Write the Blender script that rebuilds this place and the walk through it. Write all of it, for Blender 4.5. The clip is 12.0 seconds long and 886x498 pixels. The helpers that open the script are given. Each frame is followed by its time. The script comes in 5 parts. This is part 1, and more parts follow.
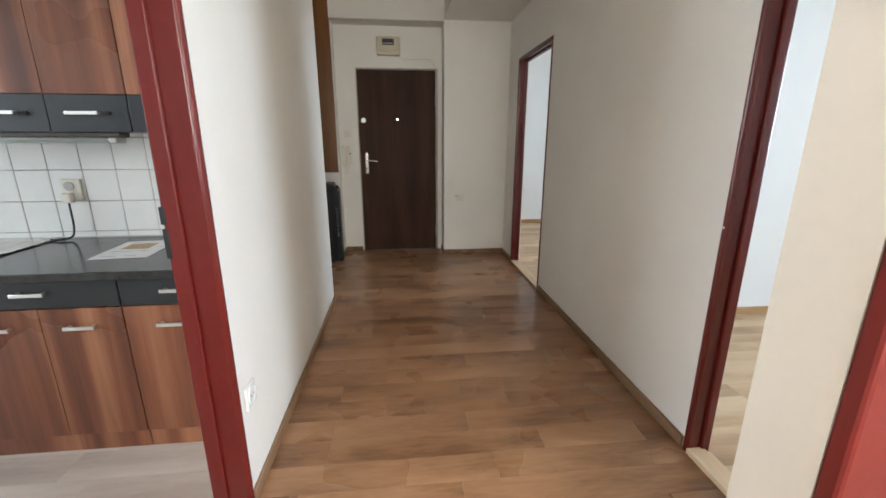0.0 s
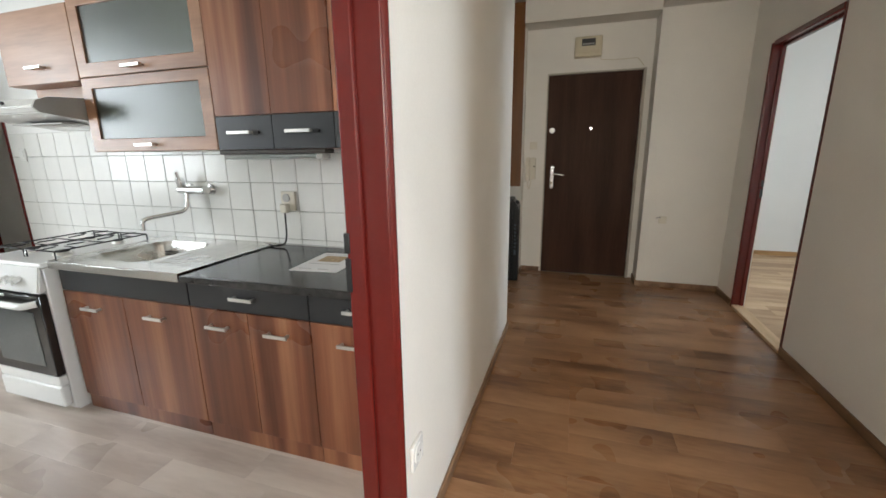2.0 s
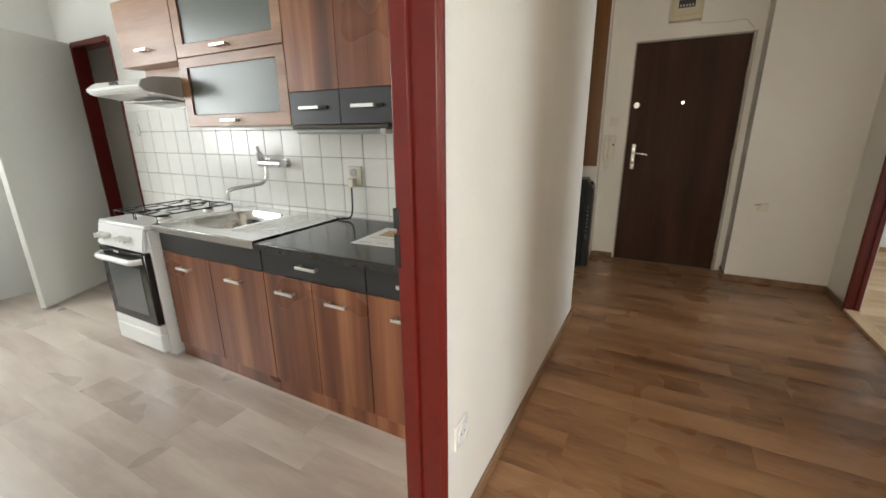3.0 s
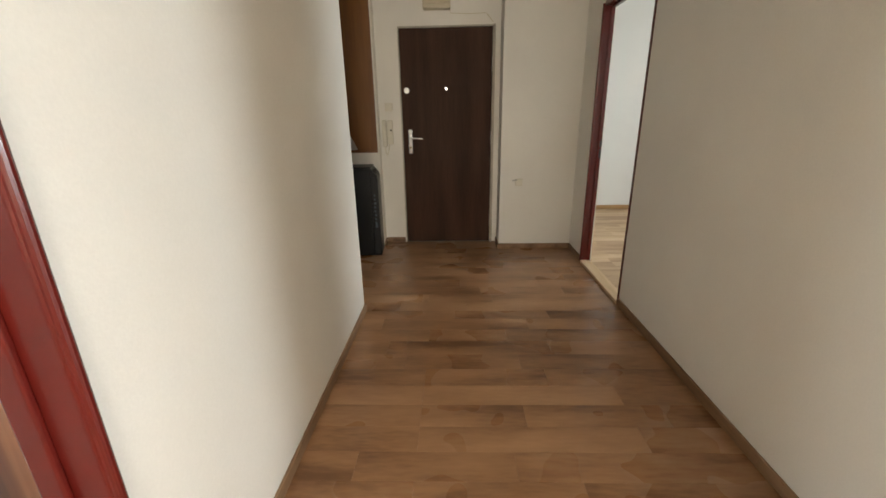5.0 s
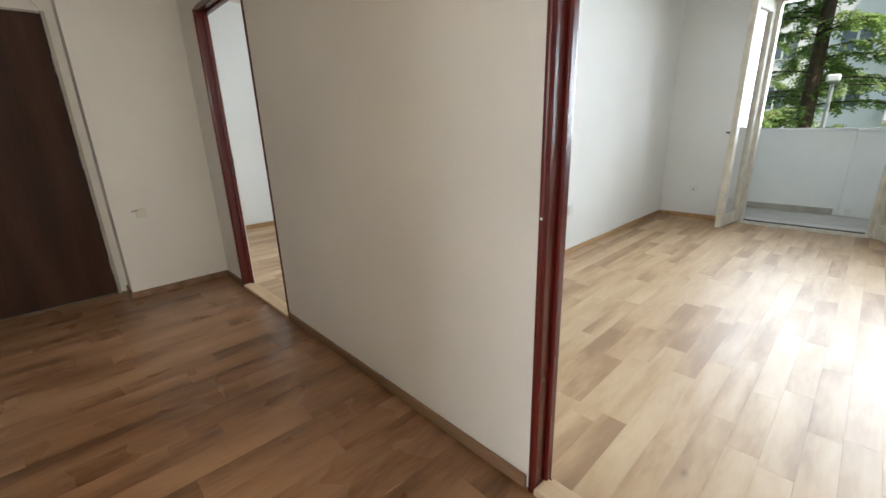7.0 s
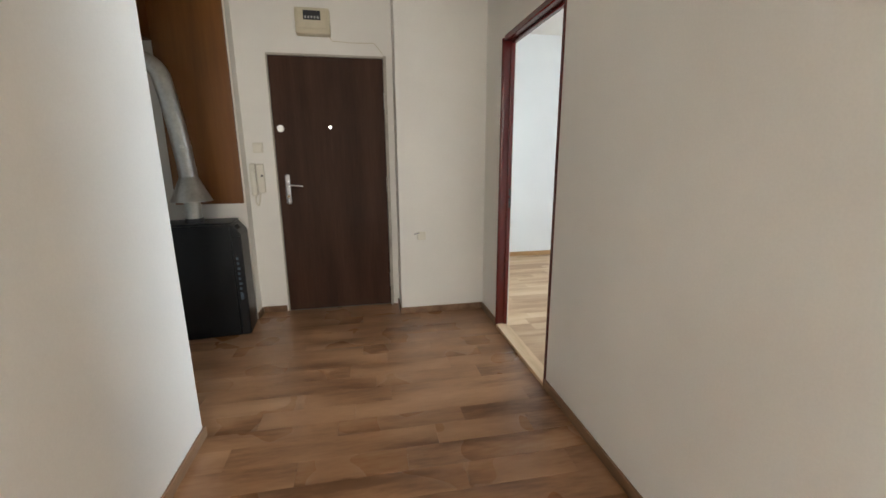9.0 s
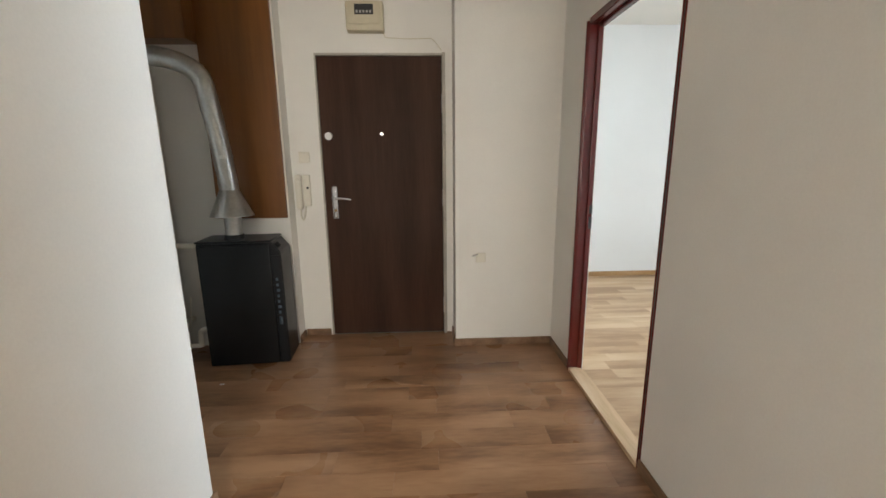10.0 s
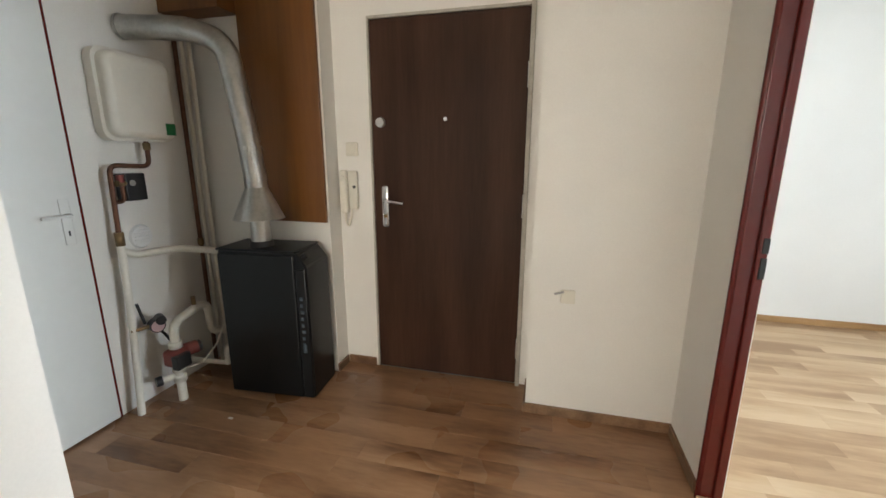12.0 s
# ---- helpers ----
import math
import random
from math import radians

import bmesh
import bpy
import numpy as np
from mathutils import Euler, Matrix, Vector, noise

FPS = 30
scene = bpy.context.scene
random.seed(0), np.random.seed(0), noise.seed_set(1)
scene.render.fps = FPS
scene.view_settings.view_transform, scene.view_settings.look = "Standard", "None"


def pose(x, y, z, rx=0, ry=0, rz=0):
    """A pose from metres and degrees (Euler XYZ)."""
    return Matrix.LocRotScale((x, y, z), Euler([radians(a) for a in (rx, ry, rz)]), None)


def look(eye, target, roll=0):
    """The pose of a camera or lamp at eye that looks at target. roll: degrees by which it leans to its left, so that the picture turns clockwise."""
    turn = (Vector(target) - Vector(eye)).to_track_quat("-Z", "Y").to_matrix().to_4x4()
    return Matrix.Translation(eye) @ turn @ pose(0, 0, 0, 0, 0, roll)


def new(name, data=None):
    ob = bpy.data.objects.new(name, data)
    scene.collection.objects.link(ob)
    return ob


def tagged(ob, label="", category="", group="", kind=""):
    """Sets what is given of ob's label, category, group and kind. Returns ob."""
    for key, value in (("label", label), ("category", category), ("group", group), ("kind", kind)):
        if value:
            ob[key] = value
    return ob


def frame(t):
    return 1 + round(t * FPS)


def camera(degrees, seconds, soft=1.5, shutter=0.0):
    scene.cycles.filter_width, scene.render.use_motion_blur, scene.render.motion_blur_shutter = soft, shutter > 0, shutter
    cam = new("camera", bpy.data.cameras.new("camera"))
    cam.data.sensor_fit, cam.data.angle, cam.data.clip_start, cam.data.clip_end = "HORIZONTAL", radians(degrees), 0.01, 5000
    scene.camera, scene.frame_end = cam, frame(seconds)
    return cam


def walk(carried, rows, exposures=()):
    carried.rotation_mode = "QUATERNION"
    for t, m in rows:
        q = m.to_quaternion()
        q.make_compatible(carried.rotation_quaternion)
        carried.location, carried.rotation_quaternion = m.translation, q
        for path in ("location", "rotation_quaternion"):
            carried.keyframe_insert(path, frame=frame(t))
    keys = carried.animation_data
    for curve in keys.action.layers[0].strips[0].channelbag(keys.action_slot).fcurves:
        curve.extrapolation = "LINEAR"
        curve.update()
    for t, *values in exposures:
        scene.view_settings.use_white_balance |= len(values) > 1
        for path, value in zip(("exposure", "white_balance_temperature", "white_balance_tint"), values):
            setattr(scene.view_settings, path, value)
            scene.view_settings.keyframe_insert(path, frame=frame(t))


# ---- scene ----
cam = camera(94.9, 12.0, soft=1.6)
PATH = [
    (0, (0.022, -0.279, 1.246), (0.224, 1.643, 0.73), 0.0),
    (0.5, (0.026, -0.236, 1.279), (0.18, 1.702, 0.81), -0.4),
    (1, (0.006, -0.093, 1.282), (-0.003, 1.859, 0.846), -0.9),
    (1.5, (-0.063, 0.029, 1.267), (-0.348, 1.962, 0.84), -1.2),
    (2, (-0.121, 0.063, 1.254), (-0.713, 1.917, 0.794), -0.7),
    (2.5, (-0.131, 0.091, 1.243), (-0.967, 1.834, 0.731), -0.4),
    (2.7, (-0.125, 0.097, 1.248), (-1.025, 1.799, 0.709), -0.4),
    (4.3, (0.118, 0.28, 1.192), (-0.564, 2.055, 0.571), -0.5),
    (4.5, (0.101, 0.303, 1.217), (-0.428, 2.126, 0.588), -0.6),
    (5, (0.077, 0.394, 1.237), (0.02, 2.293, 0.611), -1.0),
    (5.5, (0.115, 0.506, 1.239), (0.592, 2.333, 0.58), -1.6),
    (6, (0.147, 0.513, 1.214), (1.125, 2.125, 0.547), -1.3),
    (6.5, (0.212, 0.429, 1.208), (1.484, 1.837, 0.575), -1.5),
    (6.7, (0.222, 0.415, 1.194), (1.562, 1.773, 0.594), -1.6),
    (8.3, (0.285, 0.772, 1.222), (1.037, 2.563, 0.747), -0.7),
    (8.5, (0.293, 0.828, 1.233), (0.902, 2.674, 0.765), -0.4),
    (9, (0.251, 1.035, 1.246), (0.614, 2.95, 0.801), -0.3),
    (9.5, (0.228, 1.259, 1.263), (0.449, 3.201, 0.84), -0.7),
    (10, (0.302, 1.475, 1.27), (0.385, 3.43, 0.854), -0.6),
    (10.5, (0.374, 1.696, 1.276), (0.335, 3.65, 0.851), -0.3),
    (11, (0.412, 1.918, 1.266), (0.257, 3.866, 0.841), -0.3),
    (11.5, (0.459, 2.105, 1.261), (0.153, 4.035, 0.836), -0.2),
    (12, (0.557, 2.25, 1.282), (0.068, 4.137, 0.833), 0.1),
]
EXPOSURES = [(0.0, 0.76, 6300, 10), (2.5, 0.52, 6900, 10), (4.5, 0.50, 7600, 10), (5.5, 0.86, 7000, 10), (6.5, 0.64, 6800, 10), (8.5, 1.05, 6400, 10), (9.5, 1.12, 6500, 10), (12.0, 1.38, 6700, 10)]
walk(cam, [(t, look(eye, target, roll)) for t, eye, target, roll in PATH], exposures=EXPOSURES)

# ---------------------------------------------------------------- world and light
world = bpy.data.worlds.new("sky")
scene.world = world
world.use_nodes = True
wn = world.node_tree.nodes
sky = wn.new("ShaderNodeTexSky")
sky.sky_type, sky.sun_disc = "NISHITA", False
sky.sun_elevation, sky.sun_rotation = radians(58), radians(200)
world.node_tree.links.new(sky.outputs[0], wn["Background"].inputs[0])
wn["Background"].inputs[1].default_value = 0.15
sun = new("sun", bpy.data.lights.new("sun", "SUN"))
sun.data.energy, sun.data.angle, sun.data.color = 5.0, radians(1.0), (1.0, 0.95, 0.87)
sun.matrix_world = look((0, 0, 0), (0.185, 0.496, -0.848))


def window_light(name, place, aim, w, h, watts, color=(0.77, 0.885, 1.0), spread=180):
    ob = new(name, bpy.data.lights.new(name, "AREA"))
    ob.data.shape, ob.data.size, ob.data.size_y = "RECTANGLE", w, h
    ob.data.energy, ob.data.color, ob.data.spread = watts, color, radians(spread)
    ob.matrix_world = look(place, aim)
    return ob


window_light("daylight_balcony_door", (6.2, 0.865, 1.70), (-0.5, 0.9, 1.0), 1.0, 1.25, 28, (0.75, 0.875, 1.0), spread=120)
window_light("daylight_side_window", (6.05, -0.55, 1.62), (-0.5, 1.7, 1.0), 1.05, 1.35, 34, (0.75, 0.875, 1.0), spread=90)
window_light("daylight_room_window", (6.05, 4.0, 1.60), (-0.5, 2.9, 1.0), 2.0, 1.3, 41, spread=95)
window_light("daylight_kitchen_window", (-4.62, -0.05, 1.60), (-2.0, 0.2, 0.9), 1.4, 1.3, 49, (0.83, 0.92, 1.0))
# fill lamp added at the unseen hall end to brighten the hall
window_light("fill_light_hall_end", (0.3, -2.05, 1.65), (0.3, 0.0, 1.0), 1.1, 1.1, 47, (1.0, 0.96, 0.90))

# ---------------------------------------------------------------- materials


def node_mat(name, base=(0.5, 0.5, 0.5), rough=0.5, metal=0.0):
    m = bpy.data.materials.new(name)
    m.use_nodes = True
    b = m.node_tree.nodes["Principled BSDF"]
    b.inputs["Base Color"].default_value = (*base, 1)
    b.inputs["Roughness"].default_value = rough
    b.inputs["Metallic"].default_value = metal
    return m, m.node_tree.nodes, m.node_tree.links, b


def surface(name, base, rough=0.5, metal=0.0, vary=0.08, scale=3.0, grain=60.0, bump=0.05, stretch=(1, 1, 1), rvary=0.1):
    """Paint, plaster, metal: broad stains and fine grain, and a fine relief."""
    m, n, l, b = node_mat(name, base, rough, metal)
    co = n.new("ShaderNodeTexCoord")
    mp = n.new("ShaderNodeMapping")
    mp.inputs["Scale"].default_value = stretch
    l.new(co.outputs["Object"], mp.inputs[0])
    broad, fine = n.new("ShaderNodeTexNoise"), n.new("ShaderNodeTexNoise")
    broad.inputs["Scale"].default_value, fine.inputs["Scale"].default_value = scale, grain
    broad.inputs["Detail"].default_value, fine.inputs["Detail"].default_value = 5, 3
    l.new(mp.outputs[0], broad.inputs["Vector"])
    l.new(mp.outputs[0], fine.inputs["Vector"])
    add = n.new("ShaderNodeMath")
    add.operation = "MULTIPLY_ADD"
    add.inputs[1].default_value = 0.4
    l.new(fine.outputs[0], add.inputs[0])
    l.new(broad.outputs[0], add.inputs[2])
    ramp = n.new("ShaderNodeValToRGB")
    ramp.color_ramp.elements[0].position, ramp.color_ramp.elements[1].position = 0.45, 0.95
    ramp.color_ramp.elements[0].color = (*[c * (1 - vary) for c in base], 1)
    ramp.color_ramp.elements[1].color = (*[min(1, c * (1 + vary)) for c in base], 1)
    l.new(add.outputs[0], ramp.inputs[0])
    l.new(ramp.outputs[0], b.inputs["Base Color"])
    rr = n.new("ShaderNodeMapRange")
    rr.inputs["To Min"].default_value, rr.inputs["To Max"].default_value = max(0.02, rough - rvary), min(1, rough + rvary)
    l.new(broad.outputs[0], rr.inputs[0])
    l.new(rr.outputs[0], b.inputs["Roughness"])
    bp = n.new("ShaderNodeBump")
    bp.inputs["Strength"].default_value, bp.inputs["Distance"].default_value = bump, 0.01
    l.new(fine.outputs[0], bp.inputs["Height"])
    l.new(bp.outputs[0], b.inputs["Normal"])
    return m


def wood(name, dark, mid, light, rough=0.4, along="x", stripe=9.0, piece=0.35, knots=0.0, bump=0.05, run=0.10, fine=0.35):
    """Wood grain along one axis, with each piece a shade of its own."""
    m, n, l, b = node_mat(name, mid, rough)
    co, mp, info = n.new("ShaderNodeTexCoord"), n.new("ShaderNodeMapping"), n.new("ShaderNodeObjectInfo")
    s = {"x": (run, 1, 1), "y": (1, run, 1), "z": (1, 1, run * 0.7)}[along]
    mp.inputs["Scale"].default_value = s
    off = n.new("ShaderNodeVectorMath")
    off.operation = "MULTIPLY_ADD"
    comb = n.new("ShaderNodeCombineXYZ")
    for i in range(3):
        l.new(info.outputs["Random"], comb.inputs[i])
    l.new(comb.outputs[0], off.inputs[0])
    off.inputs[1].default_value = (37.0, 23.0, 11.0)
    l.new(co.outputs["Object"], off.inputs[2])
    l.new(off.outputs[0], mp.inputs[0])
    n1, n2, n3 = (n.new("ShaderNodeTexNoise") for _ in range(3))
    n1.inputs["Scale"].default_value, n1.inputs["Detail"].default_value, n1.inputs["Distortion"].default_value = stripe, 3, 0.15
    n2.inputs["Scale"].default_value, n2.inputs["Detail"].default_value = stripe * 9, 3
    n3.inputs["Scale"].default_value, n3.inputs["Detail"].default_value = 2.3, 2
    for k in (n1, n2):
        l.new(mp.outputs[0], k.inputs["Vector"])
    l.new(off.outputs[0], n3.inputs["Vector"])
    mix = n.new("ShaderNodeMath")
    mix.operation = "MULTIPLY_ADD"
    mix.inputs[1].default_value = fine
    l.new(n2.outputs[0], mix.inputs[0])
    l.new(n1.outputs[0], mix.inputs[2])
    shade = n.new("ShaderNodeMath")
    shade.operation = "MULTIPLY_ADD"
    shade.inputs[1].default_value = piece
    l.new(info.outputs["Random"], shade.inputs[0])
    l.new(mix.outputs[0], shade.inputs[2])
    sub = n.new("ShaderNodeMath")
    sub.operation = "SUBTRACT"
    sub.inputs[1].default_value = piece / 2 + fine / 2
    l.new(shade.outputs[0], sub.inputs[0])
    ramp = n.new("ShaderNodeValToRGB")
    e = ramp.color_ramp.elements
    e[0].position, e[0].color = 0.28, (*dark, 1)
    e[1].position, e[1].color = 0.75, (*light, 1)
    k = e.new(0.5)
    k.color = (*mid, 1)
    l.new(sub.outputs[0], ramp.inputs[0])
    out = ramp.outputs[0]
    if knots:
        vo = n.new("ShaderNodeTexVoronoi")
        vo.inputs["Scale"].default_value = 2.7
        kn = n.new("ShaderNodeMapping")
        kn.inputs["Scale"].default_value = {"x": (0.55, 1, 1), "y": (1, 0.55, 1), "z": (1, 1, 0.55)}[along]
        l.new(off.outputs[0], kn.inputs[0])
        l.new(kn.outputs[0], vo.inputs["Vector"])
        mr = n.new("ShaderNodeMapRange")
        mr.inputs["From Min"].default_value, mr.inputs["From Max"].default_value = 0.008, 0.045
        mr.inputs["To Min"].default_value, mr.inputs["To Max"].default_value = knots, 0.0
        l.new(vo.outputs["Distance"], mr.inputs[0])
        mx = n.new("ShaderNodeMix")
        mx.data_type = "RGBA"
        l.new(mr.outputs[0], mx.inputs["Factor"])
        l.new(out, mx.inputs[6])
        mx.inputs[7].default_value = (*[c * 0.45 for c in dark], 1)
        out = mx.outputs[2]
    l.new(out, b.inputs["Base Color"])
    rr = n.new("ShaderNodeMapRange")
    rr.inputs["To Min"].default_value, rr.inputs["To Max"].default_value = max(0.05, rough - 0.09), rough + 0.09
    l.new(n3.outputs[0], rr.inputs[0])
    l.new(rr.outputs[0], b.inputs["Roughness"])
    bp = n.new("ShaderNodeBump")
    bp.inputs["Strength"].default_value, bp.inputs["Distance"].default_value = bump, 0.004
    l.new(n2.outputs[0], bp.inputs["Height"])
    l.new(bp.outputs[0], b.inputs["Normal"])
    return m


def glass_mat(name, tint=(1, 1, 1), rough=0.0, alpha=0.25):
    m, n, l, b = node_mat(name, tint, max(rough, 0.02))
    b.inputs["Transmission Weight"].default_value = 1.0
    b.inputs["IOR"].default_value = 1.45
    b.inputs["Roughness"].default_value = rough
    return m


PLASTER = surface("wall_plaster", (0.78, 0.755, 0.70), 0.9, vary=0.05, scale=1.6, grain=140, bump=0.05)
PLASTER_ROOM = surface("room_plaster", (0.79, 0.79, 0.77), 0.9, vary=0.04, scale=1.5, grain=140, bump=0.10)
CEILING = surface("ceiling_paint", (0.72, 0.69, 0.63), 0.95, vary=0.05, scale=2.0, grain=110, bump=0.15)
RED = surface("oxblood_gloss_paint", (0.114, 0.0100, 0.0075), 0.26, vary=0.10, scale=1.2, grain=30, bump=0.0, rvary=0.03)
RED_MATT = surface("red_paint", (0.14, 0.010, 0.007), 0.5, vary=0.12, scale=4, grain=50, bump=0.05)
HALL_FLOOR = wood("hall_planks", (0.165, 0.078, 0.036), (0.315, 0.165, 0.083), (0.42, 0.240, 0.130), 0.29, "x", 7, 0.12, 0.5, run=0.22, fine=0.30)
ROOM_FLOOR = wood("room_planks", (0.335, 0.203, 0.110), (0.49, 0.328, 0.190), (0.60, 0.44, 0.28), 0.46, "x", 7, 0.30, 0.5, run=0.2, fine=0.2)
KITCHEN_FLOOR = wood("kitchen_planks", (0.43, 0.355, 0.305), (0.55, 0.475, 0.415), (0.65, 0.575, 0.505), 0.30, "x", 7, 0.26, 0.4, run=0.2, fine=0.2)
BASEBOARD = wood("baseboard_oak", (0.13, 0.07, 0.035), (0.22, 0.125, 0.068), (0.31, 0.19, 0.11), 0.4, "y", 10, 0.1)
BASE_ROOM = wood("baseboard_light_oak", (0.28, 0.15, 0.06), (0.40, 0.23, 0.10), (0.50, 0.31, 0.15), 0.4, "x", 10, 0.1)
PINE = wood("raw_pine", (0.50, 0.34, 0.19), (0.62, 0.44, 0.27), (0.70, 0.53, 0.35), 0.6, "y", 12, 0.15, 0.5)
WALNUT = wood("walnut_laminate", (0.100, 0.032, 0.017), (0.215, 0.076, 0.038), (0.43, 0.19, 0.098), 0.30, "z", 9, 0.10, run=0.06, fine=0.16)
WALNUT_PALE = wood("walnut_frame_laminate", (0.26, 0.13, 0.075), (0.36, 0.19, 0.11), (0.44, 0.25, 0.15), 0.38, "x", 10, 0.06)
SIDEBOARD = wood("worn_plywood_stain", (0.115, 0.040, 0.006), (0.175, 0.064, 0.010), (0.225, 0.088, 0.016), 0.38, "z", 5, 0.1)
DOOR_BROWN = wood("dark_walnut_door_foil", (0.027, 0.0103, 0.0052), (0.044, 0.0178, 0.0090), (0.062, 0.0272, 0.0140), 0.6, "z", 9, 0.05)
DOOR_BROWN.node_tree.nodes["Principled BSDF"].inputs["Specular IOR Level"].default_value = 0.2
CHARCOAL = surface("charcoal_laminate", (0.022, 0.024, 0.027), 0.36, vary=0.15, scale=6, grain=90, bump=0.03)
WORKTOP = surface("black_speckled_worktop", (0.030, 0.029, 0.029), 0.17, vary=0.5, scale=40, grain=220, bump=0.01, rvary=0.05)
STEEL = surface("brushed_steel", (0.62, 0.61, 0.58), 0.26, 1.0, vary=0.03, scale=5, grain=90, bump=0.0, rvary=0.05)
CHROME = surface("chrome", (0.72, 0.72, 0.72), 0.2, 1.0, vary=0.03, scale=6, grain=60, bump=0.0, rvary=0.04)
SATIN = surface("satin_aluminium", (0.72, 0.71, 0.68), 0.40, 1.0, vary=0.04, scale=8, grain=90, bump=0.02)
ZINC = surface("galvanised_sheet", (0.50, 0.50, 0.48), 0.34, 1.0, vary=0.22, scale=9, grain=60, bump=0.12)
ENAMEL = surface("white_enamel", (0.80, 0.80, 0.78), 0.2, vary=0.02, scale=4, grain=40, bump=0.01, rvary=0.05)
IVORY = surface("ivory_enamel", (0.73, 0.69, 0.60), 0.35, vary=0.05, scale=4, grain=50, bump=0.02)
PIPE_WHITE = surface("painted_pipe", (0.74, 0.70, 0.60), 0.42, vary=0.10, scale=7, grain=60, bump=0.08)
PLASTIC = surface("cream_plastic", (0.70, 0.66, 0.56), 0.4, vary=0.03, scale=6, grain=70, bump=0.01)
FUSE_CREAM = surface("aged_cream_plastic", (0.56, 0.50, 0.36), 0.45, vary=0.06, scale=5, grain=60, bump=0.02)
GREY_PLASTIC = surface("grey_plastic", (0.40, 0.39, 0.37), 0.5, vary=0.05, scale=6, grain=70, bump=0.02)
BLACK = surface("black_plastic", (0.012, 0.012, 0.013), 0.4, vary=0.2, scale=6, grain=70, bump=0.03)
BOILER = surface("black_powder_coat", (0.0065, 0.0075, 0.0085), 0.36, vary=0.25, scale=4, grain=200, bump=0.05)
BOILER.node_tree.nodes["Principled BSDF"].inputs["Specular IOR Level"].default_value = 0.35
BOILER_TEXT = surface("pale_blue_print", (0.07, 0.10, 0.13), 0.5, vary=0.1)
COPPER = surface("tarnished_copper", (0.15, 0.07, 0.042), 0.5, 0.7, vary=0.4, scale=14, grain=70, bump=0.10)
BRASS = surface("old_brass", (0.25, 0.18, 0.09), 0.4, 0.9, vary=0.3, scale=14, grain=70, bump=0.08)
PUMP_RED = surface("pump_red_paint", (0.21, 0.045, 0.035), 0.5, vary=0.15, scale=14, grain=70, bump=0.06)
GREEN = surface("green_label_print", (0.012, 0.16, 0.045), 0.5, vary=0.1)
PAPER = surface("white_paper", (0.80, 0.79, 0.78), 0.7, vary=0.02)
PRINT_A = surface("tan_print", (0.42, 0.30, 0.16), 0.6, vary=0.45, scale=60)
PRINT_B = surface("pink_print", (0.55, 0.36, 0.36), 0.6, vary=0.1)
TILE = surface("white_glazed_tile", (0.77, 0.77, 0.74), 0.19, vary=0.03, scale=5, grain=20, bump=0.03, rvary=0.04)
GROUT = surface("grey_grout", (0.30, 0.28, 0.25), 0.9, vary=0.15, scale=8, grain=80, bump=0.2)
LEAF_PAINT = surface("white_door_paint", (0.70, 0.70, 0.66), 0.4, vary=0.03, scale=2, grain=30, bump=0.02)
CREAM_LEAF = surface("cream_paint", (0.66, 0.63, 0.57), 0.7, vary=0.03, scale=2, grain=60, bump=0.04)
FROST = glass_mat("frosted_glass", (0.60, 0.66, 0.63), 0.30)
DARK_IN = surface("dark_interior", (0.05, 0.055, 0.06), 0.6, vary=0.1)
OVEN_GLASS = surface("black_oven_glass", (0.018, 0.017, 0.016), 0.06, vary=0.1, bump=0.0, rvary=0.02)
OVEN_WINDOW = surface("oven_window", (0.10, 0.11, 0.11), 0.05, vary=0.1, bump=0.0, rvary=0.02)
CLEAR = glass_mat("window_glass")
FRAME_OLD = surface("weathered_white_paint", (0.58, 0.54, 0.45), 0.5, vary=0.2, scale=9, grain=60, bump=0.2)
BALCONY = surface("balcony_render", (0.82, 0.82, 0.79), 0.9, vary=0.04, scale=2.5, grain=120, bump=0.2)
BALCONY_FLOOR = surface("balcony_screed", (0.50, 0.47, 0.41), 0.85, vary=0.12, scale=5, grain=90, bump=0.2)
DIRT = surface("dark_metal_strip", (0.05, 0.04, 0.033), 0.6, vary=0.2)
CONCRETE = surface("weathered_edge_plaster", (0.42, 0.39, 0.33), 0.9, vary=0.2, scale=9, grain=70, bump=0.3)
GROUND = surface("lawn", (0.09, 0.13, 0.045), 0.95, vary=0.35, scale=0.6, grain=30, bump=0.4)
FACADE = surface("pale_facade", (0.72, 0.71, 0.67), 0.9, vary=0.05, scale=0.7, grain=30, bump=0.1)
PANE_DARK = surface("facade_window_glass", (0.10, 0.12, 0.13), 0.08, vary=0.2, bump=0.0, rvary=0.03)
BLUE = surface("blue_cloth", (0.03, 0.12, 0.38), 0.8, vary=0.15, scale=4)
BARK = surface("bark", (0.085, 0.058, 0.04), 0.95, vary=0.35, scale=6, grain=30, bump=0.5)
LAMP_POST = surface("galvanised_post", (0.45, 0.46, 0.46), 0.5, 0.6, vary=0.08)


